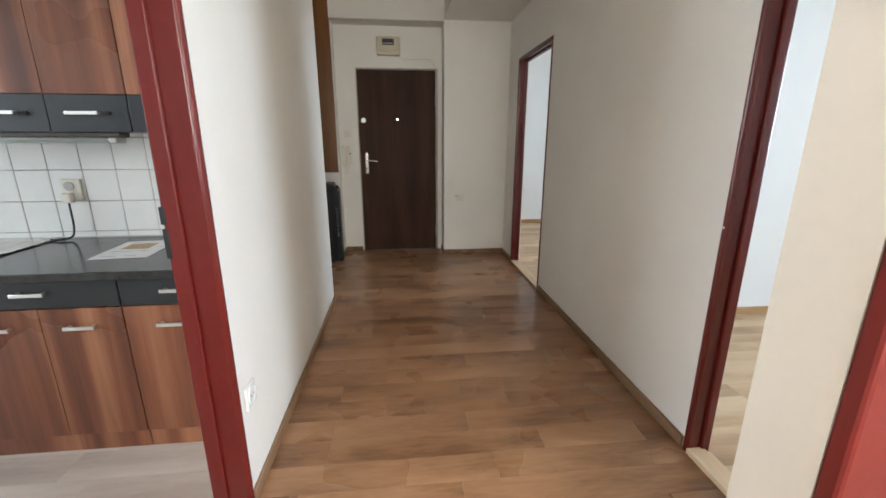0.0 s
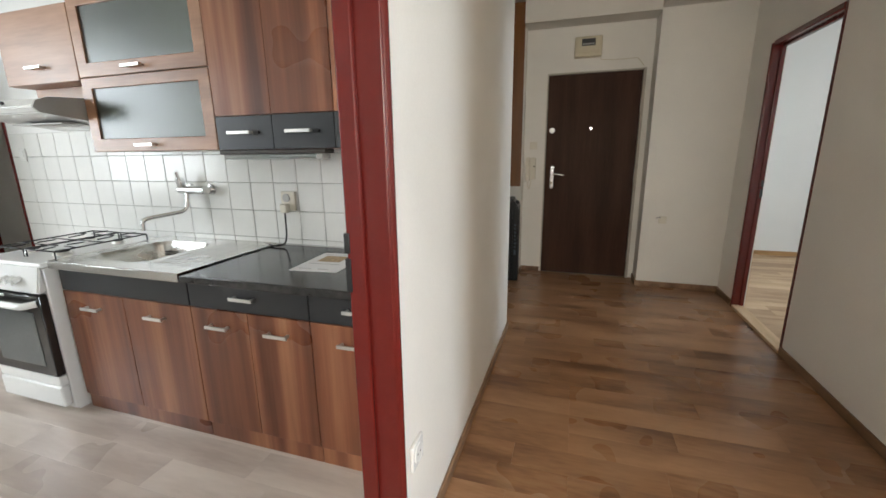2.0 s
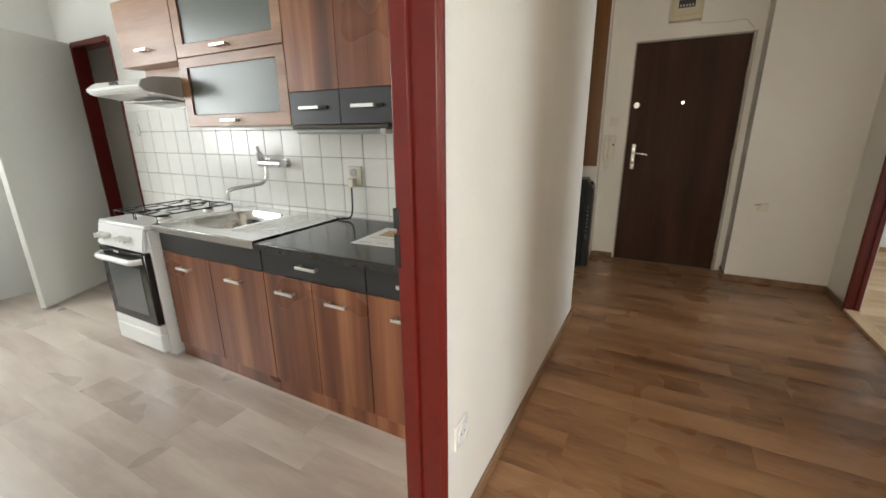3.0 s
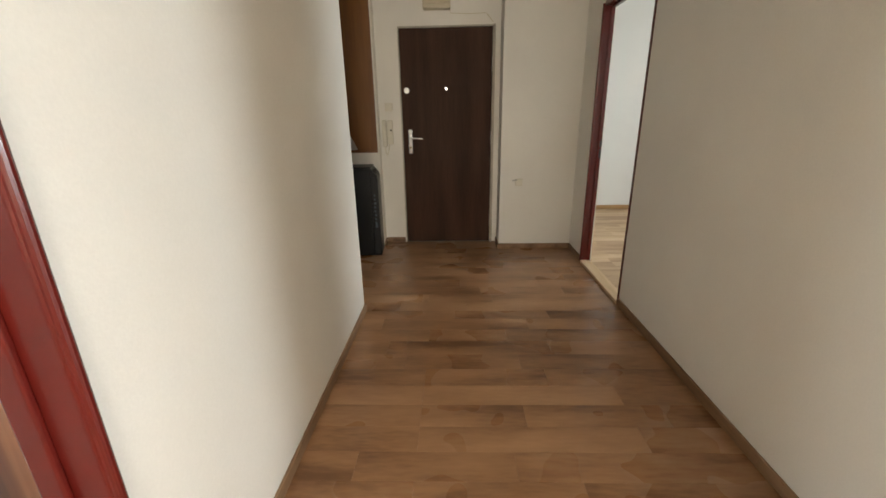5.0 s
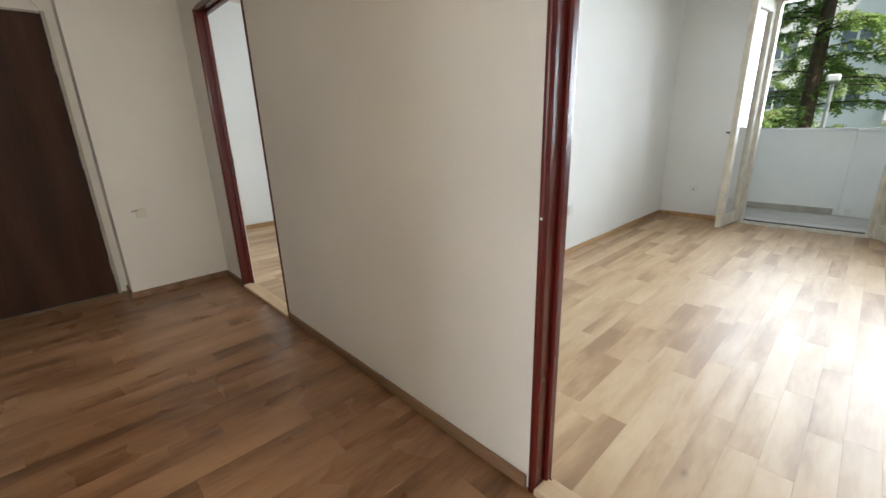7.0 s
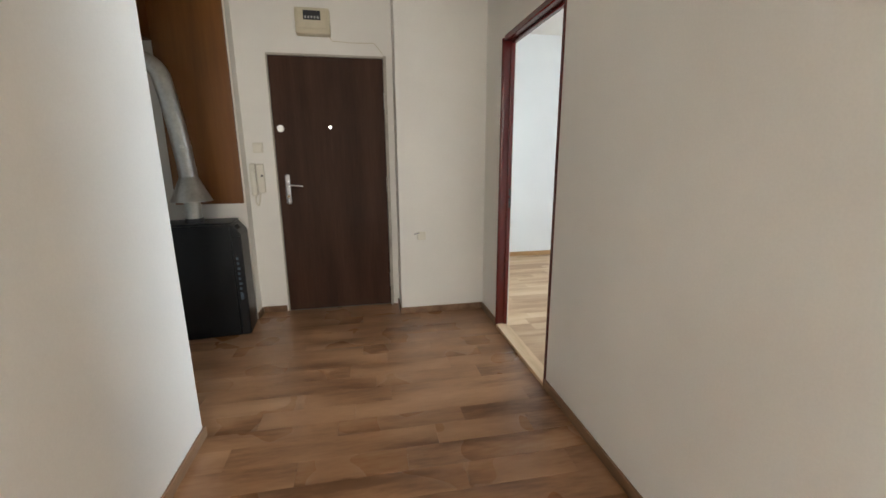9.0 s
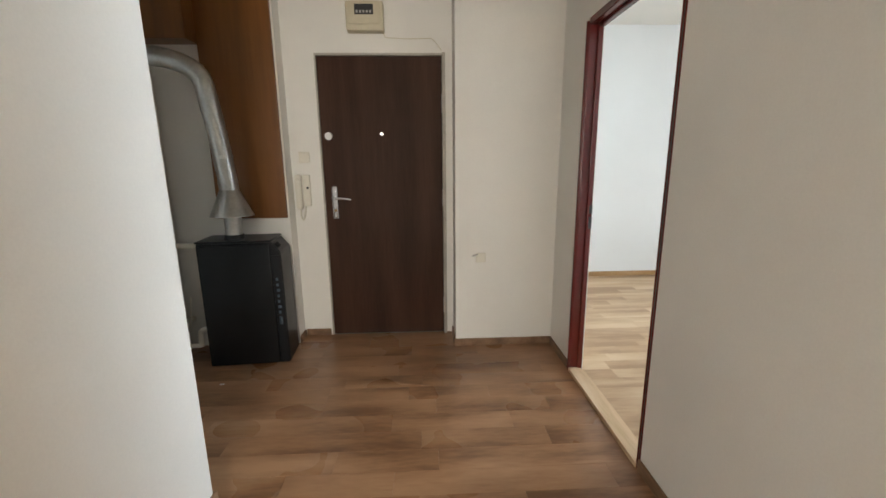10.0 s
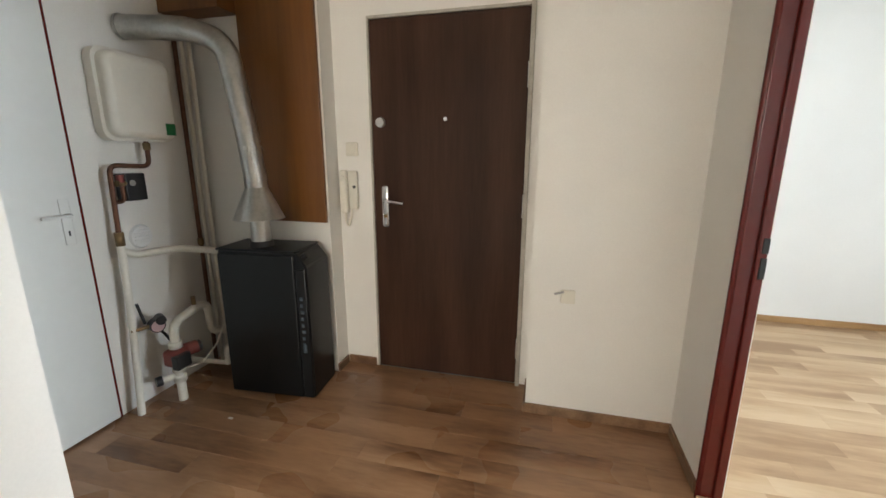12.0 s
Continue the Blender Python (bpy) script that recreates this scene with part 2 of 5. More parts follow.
def foliage(name, dark, light):
    m, n, l, b = node_mat(name, dark, 0.6)
    g, ramp = n.new("ShaderNodeNewGeometry"), n.new("ShaderNodeValToRGB")
    ramp.color_ramp.elements[0].color, ramp.color_ramp.elements[1].color = (*dark, 1), (*light, 1)
    l.new(g.outputs["Random Per Island"], ramp.inputs[0])
    l.new(ramp.outputs[0], b.inputs["Base Color"])
    thin, mix = n.new("ShaderNodeBsdfTranslucent"), n.new("ShaderNodeMixShader")
    l.new(ramp.outputs[0], thin.inputs[0])
    mix.inputs[0].default_value = 0.55
    l.new(b.outputs[0], mix.inputs[1])
    l.new(thin.outputs[0], mix.inputs[2])
    l.new(mix.outputs[0], n["Material Output"].inputs[0])
    return m


NEEDLES = foliage("conifer_needles", (0.15, 0.235, 0.070), (0.36, 0.48, 0.17))

# ---------------------------------------------------------------- builders
ORIGIN = {}
SHIFT = Vector((0, 0, 0))      # where a group of things stands


def thing(name, place=(0, 0, 0), label="", category="", group="", kind=""):
    ob = new(name)
    ob.location = place
    ob.empty_display_size = 0.1
    ORIGIN[ob.name] = Vector(place)
    return tagged(ob, label, category, group, kind)


def finish(bm, name, mat, smooth=40):
    me = bpy.data.meshes.new(name)
    bm.to_mesh(me)
    bm.free()
    for mm in mat if isinstance(mat, (list, tuple)) else (mat,):
        me.materials.append(mm)
    if smooth:
        me.set_sharp_from_angle(angle=radians(smooth))
        for p in me.polygons:
            p.use_smooth = max(abs(k) for k in p.normal) < 0.9999 and p.area < 0.004
    return me


def settle(bm):
    """Move a bmesh by the group's shift; what stood on the floor still does."""
    if SHIFT.length:
        for v in bm.verts:
            floor = v.co.z > -0.001
            v.co += SHIFT
            if floor and v.co.z < 0:
                v.co.z = 0


def part(name, bm, mat, parent, label=""):
    """Link a bmesh, built in world metres, as one mesh under a thing or under a part."""
    base = ORIGIN[parent.name]
    settle(bm)
    bmesh.ops.translate(bm, verts=bm.verts, vec=-base)
    ob = new(name, finish(bm, name, mat))
    ob.parent = parent
    ORIGIN[ob.name] = base
    return tagged(ob, label)


def solo(name, bm, mat, label="", category="", group="", kind="", place=None):
    """One mesh that is a whole thing; its origin is at place."""
    place = Vector(place or (0, 0, 0))
    settle(bm)
    bmesh.ops.translate(bm, verts=bm.verts, vec=-place)
    ob = new(name, finish(bm, name, mat))
    ob.location = place
    ORIGIN[ob.name] = place
    return tagged(ob, label, category, group, kind)


def box(x0, x1, y0, y1, z0, z1, bevel=0.0, bm=None, seg=2):
    bm = bm or bmesh.new()
    x0, x1, y0, y1, z0, z1 = min(x0, x1), max(x0, x1), min(y0, y1), max(y0, y1), min(z0, z1), max(z0, z1)
    g = bmesh.ops.create_cube(bm, size=1.0)["verts"]
    for v in g:
        v.co = Vector(((x0 + x1) / 2 + v.co.x * (x1 - x0), (y0 + y1) / 2 + v.co.y * (y1 - y0), (z0 + z1) / 2 + v.co.z * (z1 - z0)))
    if bevel:
        edges = list({e for v in g for e in v.link_edges})
        bmesh.ops.bevel(bm, geom=edges, offset=bevel, segments=seg, profile=0.5, affect="EDGES")
    return bm


def rod(p, q, r, r2=None, seg=20, bm=None, caps=True):
    bm = bm or bmesh.new()
    p, q = Vector(p), Vector(q)
    d = q - p
    m = Matrix.Translation((p + q) / 2) @ d.to_track_quat("Z", "Y").to_matrix().to_4x4()
    bmesh.ops.create_cone(bm, cap_ends=caps, segments=seg, radius1=r, radius2=r if r2 is None else r2, depth=d.length, matrix=m)
    return bm


def ball(p, r, bm=None, squash=(1, 1, 1), seg=16):
    bm = bm or bmesh.new()
    bmesh.ops.create_uvsphere(bm, u_segments=seg, v_segments=seg // 2, radius=r, matrix=Matrix.Translation(p) @ Matrix.Diagonal((*squash, 1)))
    return bm


def smooth_path(points, turn=0.05, steps=6):
    pts = [Vector(p) for p in points]
    out = [pts[0]]
    for a, b, c in zip(pts, pts[1:], pts[2:]):
        r = min(turn, (b - a).length * 0.49, (c - b).length * 0.49)
        s, e = b + (a - b).normalized() * r, b + (c - b).normalized() * r
        for i in range(steps + 1):
            t = i / steps
            out.append(s * (1 - t) ** 2 + b * 2 * t * (1 - t) + e * t * t)
    out.append(pts[-1])
    return out


def tube(points, r, turn=0.05, seg=18, bm=None, ripple=0.0, steps=6):
    """A round pipe along a line with rounded bends."""
    bm = bm or bmesh.new()
    pts = smooth_path(points, turn, steps)
    rings, up = [], Vector((0.13, 0.21, 0.97))
    for i, p in enumerate(pts):
        d = (pts[min(i + 1, len(pts) - 1)] - pts[max(i - 1, 0)]).normalized()
        side = d.cross(up)
        if side.length < 0.05:
            side = d.cross(Vector((1, 0, 0)))
        side.normalize()
        up = side.cross(d).normalized()
        rr = r + (ripple if i % 2 else 0)
        rings.append([bm.verts.new(p + (side * math.cos(a) + up * math.sin(a)) * rr) for a in (2 * math.pi * k / seg for k in range(seg))])
    for a, b in zip(rings, rings[1:]):
        for k in range(seg):
            bm.faces.new((a[k], a[(k + 1) % seg], b[(k + 1) % seg], b[k]))
    bm.faces.new(rings[0][::-1])
    bm.faces.new(rings[-1])
    bmesh.ops.recalc_face_normals(bm, faces=bm.faces)
    return bm


def turned(bm, place, degrees):
    """Turn a bmesh about the upright line through place."""
    bmesh.ops.rotate(bm, verts=bm.verts, cent=place, matrix=Matrix.Rotation(radians(degrees), 3, "Z"))
    return bm


def prism(outline, y0, y1, bm=None, axis="y"):
    """A closed outline in x and z, drawn out along y."""
    bm = bm or bmesh.new()
    a = [bm.verts.new((x, y0, z)) for x, z in outline]
    b = [bm.verts.new((x, y1, z)) for x, z in outline]
    n = len(a)
    for k in range(n):
        bm.faces.new((a[k], a[(k + 1) % n], b[(k + 1) % n], b[k]))
    bm.faces.new(a[::-1])
    bm.faces.new(b)
    bmesh.ops.recalc_face_normals(bm, faces=bm.faces)
    return bm


H = 2.60


def wall_along_y(name, x0, x1, y0, y1, holes=(), mat=PLASTER, z1=H, label="white plastered wall"):
    """A wall that runs along y; holes are (y0, y1, z0, z1)."""
    bm, y = bmesh.new(), y0
    for a, b, lo, hi in sorted(holes):
        if a > y:
            box(x0, x1, y, a, 0, z1, bm=bm)
        if lo > 0:
            box(x0, x1, a, b, 0, lo, bm=bm)
        if hi < z1:
            box(x0, x1, a, b, hi, z1, bm=bm)
        y = b
    if y < y1:
        box(x0, x1, y, y1, 0, z1, bm=bm)
    return solo(name, bm, mat, label, "wall", kind="structure")


def wall_along_x(name, x0, x1, y0, y1, holes=(), mat=PLASTER, z1=H, label="white plastered wall"):
    bm, x = bmesh.new(), x0
    for a, b, lo, hi in sorted(holes):
        if a > x:
            box(x, a, y0, y1, 0, z1, bm=bm)
        if lo > 0:
            box(a, b, y0, y1, 0, lo, bm=bm)
        if hi < z1:
            box(a, b, y0, y1, hi, z1, bm=bm)
        x = b
    if x < x1:
        box(x, x1, y0, y1, 0, z1, bm=bm)
    return solo(name, bm, mat, label, "wall", kind="structure")


# ---------------------------------------------------------------- walls, floors, ceilings
LX, RX = -0.525, 1.178          # hall faces
R1 = 1.263                      # room side of the right wall
OUT = 5.95                      # inner face of the balcony wall
# hall
wall_along_y("wall_kitchen_side", LX - 0.115, LX, -2.0, 2.83, [(0.132, 0.932, 0, 1.99)])
wall_along_y("wall_rooms_side", RX, R1, -2.0, 4.152, [(0.25, 1.033, 0, 2.0), (2.925, 3.768, 0, 2.0)])
wall_along_x("wall_alcove_near", -1.46, LX - 0.116, 2.72, 2.83)
wall_along_y("wall_alcove", -1.58, -1.46, 1.985, 4.60, [(2.90, 3.598, 0, 1.98)])
wall_along_x("wall_entry", -0.62, 0.50, 4.40, 4.60, [(-0.415, 0.452, 0, 1.985)])
wall_along_x("wall_boiler", -1.46, -0.62, 4.27, 4.60)
wall_along_x("wall_pillar", 0.50, R1, 4.152, 4.60, label="white plastered pillar beside the entrance")
# unseen end wall; its opening is added for the fill lamp
wall_along_x("wall_hall_end", LX - 0.115, R1, -2.2, -2.0, [(-0.25, 0.85, 1.1, 2.2)])
wall_along_x("wall_stub", 0.568, RX, 0.115, 0.235, mat=CREAM_LEAF, label="cream painted wall stub")
# beyond
wall_along_x("wall_bathroom_end", -2.9, -1.58, 2.75, 2.87)
wall_along_y("wall_bathroom_side", -2.9, -2.78, 2.87, 4.6)
wall_along_x("wall_bathroom_back", -2.78, -1.58, 4.48, 4.60)
# room one, with the balcony
wall_along_x("wall_between_rooms", R1, 6.3, 2.28, 2.40, mat=PLASTER_ROOM)
wall_along_x("wall_room_near", R1, 6.3, -1.6, -1.45, mat=PLASTER_ROOM)
wall_along_y("wall_balcony", OUT, 6.25, -1.45, 2.28, [(-1.1, 0.0, 0.9, 2.35), (0.295, 1.435, 0, 2.35)], mat=PLASTER_ROOM)
# room two
wall_along_x("wall_room_far", R1, 6.3, 5.83, 6.0, mat=PLASTER_ROOM)
wall_along_y("wall_room_hall", R1 - 0.14, R1, 4.60, 6.0, mat=PLASTER_ROOM)
wall_along_y("wall_room_window", OUT, 6.25, 2.40, 5.83, [(2.95, 5.05, 0.9, 2.35)], mat=PLASTER_ROOM)
# kitchen
wall_along_x("wall_kitchen_tiled", -4.70, LX - 0.115, 1.88, 1.985, [(-4.375, -3.765, 0, 1.93)], mat=PLASTER_ROOM)
wall_along_y("wall_kitchen_window", -4.70, -4.55, -1.6, 1.88, [(-0.75, 0.65, 0.9, 2.3)], mat=PLASTER_ROOM)
wall_along_x("wall_kitchen_near", -4.70, LX - 0.115, -1.75, -1.6, mat=PLASTER_ROOM)
# pantry behind the kitchen door
wall_along_x("wall_pantry", -4.70, -3.0, 2.75, 2.87)
wall_along_y("wall_pantry_side", -4.70, -4.55, 1.985, 2.75)
wall_along_y("wall_pantry_end", -3.12, -3.0, 1.985, 2.75)

solo("floor", box(-4.8, 6.25, -2.2, 6.2, -0.25, -0.012), GROUT, "levelled screed under the floor planks", "floor", kind="structure")
solo("ceiling", box(-4.8, 6.25, -2.2, 6.2, H, H + 0.2), CEILING, "white painted ceiling", "ceiling", kind="structure")
bm = box(-0.62, 0.50, 4.153, 4.398, 2.385, H - 0.002)
solo("ceiling_beam", bm, CEILING, "white painted beam over the entrance", "beam", kind="structure")
solo("ceiling_drop", box(0.50, RX, 1.9, 4.150, 2.395, H - 0.002), CEILING, "white painted lowered ceiling strip", "ceiling", kind="structure")


def baseboard(name, runs, mat=BASEBOARD, h=0.052, d=0.013):
    """Skirting with a rounded top along straight runs: x0, y0, x1, y1 and the side it stands out to."""
    bm = bmesh.new()
    for x0, y0, x1, y1, sx, sy in runs:
        if sx:
            box(x0, x0 + sx * d, y0, y1, 0.0, h, 0.004, bm)
        else:
            box(x0, x1, y0, y0 + sy * d, 0.0, h, 0.004, bm)
    return solo(name, bm, mat, "oak-coloured skirting along the wall foot", "baseboard", kind="structure")


baseboard("baseboard_kitchen_side", [(LX, 0.947, LX, 2.843, 1, 0)])
baseboard("baseboard_alcove_end", [(LX - 0.10, 2.83, LX, 2.83, 0, 1)])
baseboard("baseboard_rooms_side", [(RX, 1.05, RX, 2.915, -1, 0)])
baseboard("baseboard_corner", [(RX, 3.785, RX, 4.137, -1, 0)])
baseboard("baseboard_pillar", [(0.487, 4.152, RX, 4.152, 0, -1)])
baseboard("baseboard_pillar_side", [(0.50, 4.157, 0.50, 4.385, -1, 0)])
baseboard("baseboard_entry", [(-0.607, 4.40, -0.425, 4.40, 0, -1)])
baseboard("baseboard_boiler_side", [(-0.62, 4.262, -0.62, 4.387, 1, 0)])
baseboard("baseboard_between_rooms", [(R1 + 0.012, 2.28, OUT, 2.28, 0, -1)], BASE_ROOM)
baseboard("baseboard_balcony_wall", [(OUT, 1.48, OUT, 2.265, -1, 0)], BASE_ROOM)
baseboard("baseboard_balcony_wall_near", [(OUT, -1.45, OUT, 0.25, -1, 0)], BASE_ROOM)
baseboard("baseboard_room_far", [(R1, 5.83, OUT, 5.83, 0, -1)], BASE_ROOM)


def steel_frame(name, x0, x1, y0, y1, top, deep, label, side=1):
    """A pressed-steel door frame in a wall along y: two jambs, each with a stop, and a head. side: the way from the hall face into the wall."""
    ob = thing(name, ((x0 + x1) / 2, (y0 + y1) / 2, 0), label, "door frame", kind="structure")
    a, b = x0 - side * 0.004, x0 + side * deep
    mid = x0 + side * deep * 0.55
    for y, s in ((y0, 1), (y1, -1)):
        bm = box(a, b, y - s * 0.012, y + s * 0.016, 0, top, 0.006, seg=3)
        jamb = part("jamb", bm, RED, ob)
        part("door_stop", box(mid, b - side * 0.004, y + s * 0.0155, y + s * 0.030, 0, top - 0.016, 0.005, seg=3), RED, jamb)
        part("outer_lip", rod((x0 - side * 0.002, y + s * 0.002, 0), (x0 - side * 0.002, y + s * 0.002, top - 0.002), 0.011 if s < 0 else 0.005, seg=14), RED, jamb)
    head = part("head", box(a, b, y0 + 0.0165, y1 - 0.0165, top - 0.022, top + 0.014, 0.006), RED, ob)
    part("door_stop", box(mid, b - side * 0.004, y0 + 0.031, y1 - 0.031, top - 0.037, top - 0.0215, 0.005), RED, head)
    return ob


d_k = steel_frame("door_1", LX, LX - 0.115, 0.132, 0.932, 1.985, 0.112, "oxblood gloss steel door frame of the kitchen", -1)
d_1 = steel_frame("door_2", RX, R1, 0.25, 1.033, 1.985, 0.084, "oxblood gloss steel door frame of the balcony room")
d_2 = steel_frame("door_3", RX, R1, 2.925, 3.768, 1.985, 0.074, "oxblood gloss steel door frame of the bright room")
for z, h in ((1.045, 0.050), (0.965, 0.085)):
    part("strike_plate", box(-0.638, -0.623, 0.8985, 0.917, z - h / 2, z + h / 2, 0.002), BLACK, d_k, "black strike slot")
for z, h in ((1.00, 0.05), (0.925, 0.07)):
    part("strike_plate", box(1.230, 1.248, 3.734, 3.753, z - h / 2, z + h / 2, 0.002), BLACK, d_2, "black strike slot")
part("paint_chip", ball((RX - 0.013, 1.029, 0.945), 0.004, squash=(0.4, 1, 1)), PAPER, d_1, "chip of bare filler")

for nm, y0, y1 in (("threshold_balcony_room", 0.25, 1.028), ("threshold_bright_room", 2.93, 3.763)):
    t = thing("threshold", (RX + 0.02, (y0 + y1) / 2, 0), "raw pine threshold board lying in the doorway", "threshold", "door thresholds")
    part("board", box(RX - 0.012, RX + 0.062, y0, y1 - 0.012, -0.004, 0.022, 0.0015, seg=1), PINE, t)
    part("ledge", box(RX + 0.063, R1 - 0.002, y0, y1 - 0.03, -0.006, 0.012, 0.003), PINE, t)
solo("wall_end_trim", box(RX - 0.005, RX + 0.004, 2.917, 2.927, 0, 2.0, 0.002), DIRT, "dark edge strip along the wall end", "trim", kind="structure")

# red door frame on the wall stub by the hall's near end
fr = thing("door_4", (0.95, 0.03, 0), "dull red door and frame in the cream wall", "door", kind="structure")
part("jamb", box(0.566, 0.70, 0.085, 0.1145, 0, 1.99, 0.006), RED_MATT, fr)
part("leaf", box(0.702, RX - 0.002, 0.095, 0.1145, 0.01, 1.97, 0.003), RED_MATT, fr)

# ---------------------------------------------------------------- entrance
entry = thing("door_5", (0.01, 4.43, 0), "dark walnut foil entrance door with chrome furniture", "door", kind="structure")
part("leaf", box(-0.403, 0.428, 4.402, 4.445, 0.004, 1.968, 0.003), DOOR_BROWN, entry)
fr = part("frame", box(-0.4149, -0.404, 4.394, 4.46, 0, 1.985, 0.002), CONCRETE, entry, "chipped grey-white frame")
part("frame_side", box(0.430, 0.4519, 4.37, 4.46, 0, 1.985, 0.003), CONCRETE, entry, "chipped grey-white frame")
part("frame_head", box(-0.4035, 0.4295, 4.394, 4.46, 1.970, 1.9849, 0.002), CONCRETE, entry, "chipped grey-white frame")
hp = part("handle_plate", box(-0.353, -0.315, 4.394, 4.404, 0.885, 1.115, 0.012, seg=3), CHROME, entry, "chrome handle plate")
part("handle", tube([(-0.334, 4.396, 1.035), (-0.334, 4.352, 1.035), (-0.255, 4.350, 1.028), (-0.215, 4.352, 1.022)], 0.0085, 0.02), CHROME, hp)
part("cylinder", rod((-0.334, 4.385, 0.945), (-0.334, 4.396, 0.945), 0.010), BRASS, hp)
part("lock", rod((-0.352, 4.384, 1.455), (-0.352, 4.404, 1.455), 0.024, 0.027), ZINC, entry, "round satin lock rosette")
part("peephole", rod((0.012, 4.394, 1.467), (0.012, 4.404, 1.467), 0.010), CHROME, entry, "chrome peephole")
for z in (1.66, 1.02, 0.22):
    hg = part("hinge", rod((0.433, 4.388, z - 0.055), (0.433, 4.388, z + 0.055), 0.008), SATIN, entry)
    part("pin", ball((0.433, 4.388, z + 0.058), 0.009), SATIN, hg)

SHIFT = Vector((0.01, 0, -0.018))
mb = thing("meter_box", (-0.07, 4.39, 2.12), "cream plastic fuse box with a dark window over the door", "fuse box")
part("case", box(-0.19, 0.048, 4.315, 4.3995, 2.118, 2.290, 0.010), FUSE_CREAM, mb)
part("cover", box(-0.172, 0.030, 4.302, 4.3145, 2.150, 2.282, 0.006), FUSE_CREAM, mb)
win = part("window", box(-0.130, -0.012, 4.298, 4.3065, 2.205, 2.265, 0.002), BLACK, mb, "dark recessed window")
for k in range(5):
    part("fuse_switch", box(-0.120 + k * 0.021, -0.108 + k * 0.021, 4.292, 4.298, 2.212, 2.228, 0.002), GREY_PLASTIC, win)
part("cable", tube([(0.04, 4.385, 2.118), (0.05, 4.392, 2.095), (0.2, 4.394, 2.088), (0.36, 4.394, 2.092), (0.42, 4.397, 2.02)], 0.0022, 0.02, 8), FUSE_CREAM, mb)

SHIFT = Vector((-0.008, 0, -0.008))
ph = thing("intercom_phone", (-0.53, 4.39, 0.90), "cream wall intercom handset with hanging cord", "intercom")
part("base", box(-0.545, -0.488, 4.374, 4.3995, 0.985, 1.205, 0.010), PLASTIC, ph)
part("button", rod((-0.505, 4.366, 1.115), (-0.505, 4.375, 1.115), 0.008), BLACK, ph, "dark door button")
hs = part("handset", box(-0.588, -0.543, 4.346, 4.3885, 0.965, 1.208, 0.014, seg=3), PLASTIC, ph)
part("earpiece", ball((-0.565, 4.343, 1.165), 0.017, squash=(1, 0.5, 1)), PLASTIC, hs)
part("cord", tube([(-0.565, 4.375, 0.97), (-0.567, 4.372, 0.91), (-0.552, 4.378, 0.885), (-0.538, 4.380, 0.925), (-0.53, 4.383, 0.99)], 0.006, 0.03), PLASTIC, ph)
ls = thing("light_switch", (-0.52, 4.39, 1.32), "cream single rocker light switch beside the entrance", "switch")
part("plate", box(-0.556, -0.482, 4.389, 4.3995, 1.285, 1.360, 0.005), PLASTIC, ls)
part("rocker", box(-0.546, -0.492, 4.384, 4.389, 1.296, 1.349, 0.003), PLASTIC, ls)
SHIFT = Vector((-0.034, 0, 0.03))
js = thing("cable_box", (0.70, 4.15, 0.60), "small white wall box with a stub of cable", "junction box")
part("plate", box(0.672, 0.737, 4.136, 4.1515, 0.575, 0.640, 0.004), PLASTIC, js)
part("cable", tube([(0.682, 4.134, 0.632), (0.662, 4.107, 0.634), (0.642, 4.102, 0.63)], 0.005, 0.01), GREY_PLASTIC, js)

SHIFT = Vector((0, 0, 0))
# socket low on the kitchen side wall
sk = thing("wall_socket", (LX, 1.03, 0.39), "white single socket low on the hall wall", "socket")
part("plate", box(LX + 0.0005, LX + 0.011, 0.988, 1.072, 0.345, 0.429, 0.004), ENAMEL, sk)
ins = part("insert", rod((LX + 0.0105, 1.03, 0.387), (LX + 0.013, 1.03, 0.387), 0.029, seg=28), ENAMEL, sk)
part("rim", tube([(LX + 0.0125, 1.03 + 0.029 * math.cos(a * math.pi / 12), 0.387 + 0.029 * math.sin(a * math.pi / 12)) for a in range(25)], 0.0022, 0.002, 8, steps=1), ENAMEL, ins)
for dy in (-0.0095, 0.0095):
    part("contact_hole", rod((LX + 0.0125, 1.03 + dy, 0.387), (LX + 0.0135, 1.03 + dy, 0.387), 0.003, seg=10), BLACK, ins)

# ---------------------------------------------------------------- boiler alcove
SHIFT = Vector((0, -0.03, 0))
bath = thing("door_6", (-1.45, 3.28, 0), "flat white painted door with a dark red edge, closed", "door", kind="structure")
part("leaf", box(-1.475, -1.438, 2.945, 3.606, 0.012, 1.97, 0.003), LEAF_PAINT, bath)
part("frame_edge", box(-1.49, -1.450, 3.608, 3.6249, 0, 1.98, 0.003), RED, bath, "dark red frame edge")
hp = part("handle_plate", box(-1.438, -1.433, 3.525, 3.565, 0.90, 1.10, 0.004), LEAF_PAINT, bath)
part("keyhole", box(-1.4335, -1.432, 3.541, 3.548, 0.940, 0.962), BLACK, hp)
part("handle", tube([(-1.434, 3.545, 1.03), (-1.395, 3.545, 1.03), (-1.393, 3.43, 1.03)], 0.007, 0.015), LEAF_PAINT, hp)

SHIFT = Vector((0, 0, 0))
cl = thing("wooden_cladding", (-0.86, 4.26, 0.92), "orange-brown stained plywood cladding over the boiler", "panel")
part("back_panel", box(-1.085, -0.63, 4.249, 4.2695, 0.915, H - 0.004, 0.003), SIDEBOARD, cl)
part("corner_panel", box(-1.459, -1.0855, 4.13, 4.2694, 2.00, H - 0.004, 0.003), SIDEBOARD, cl)

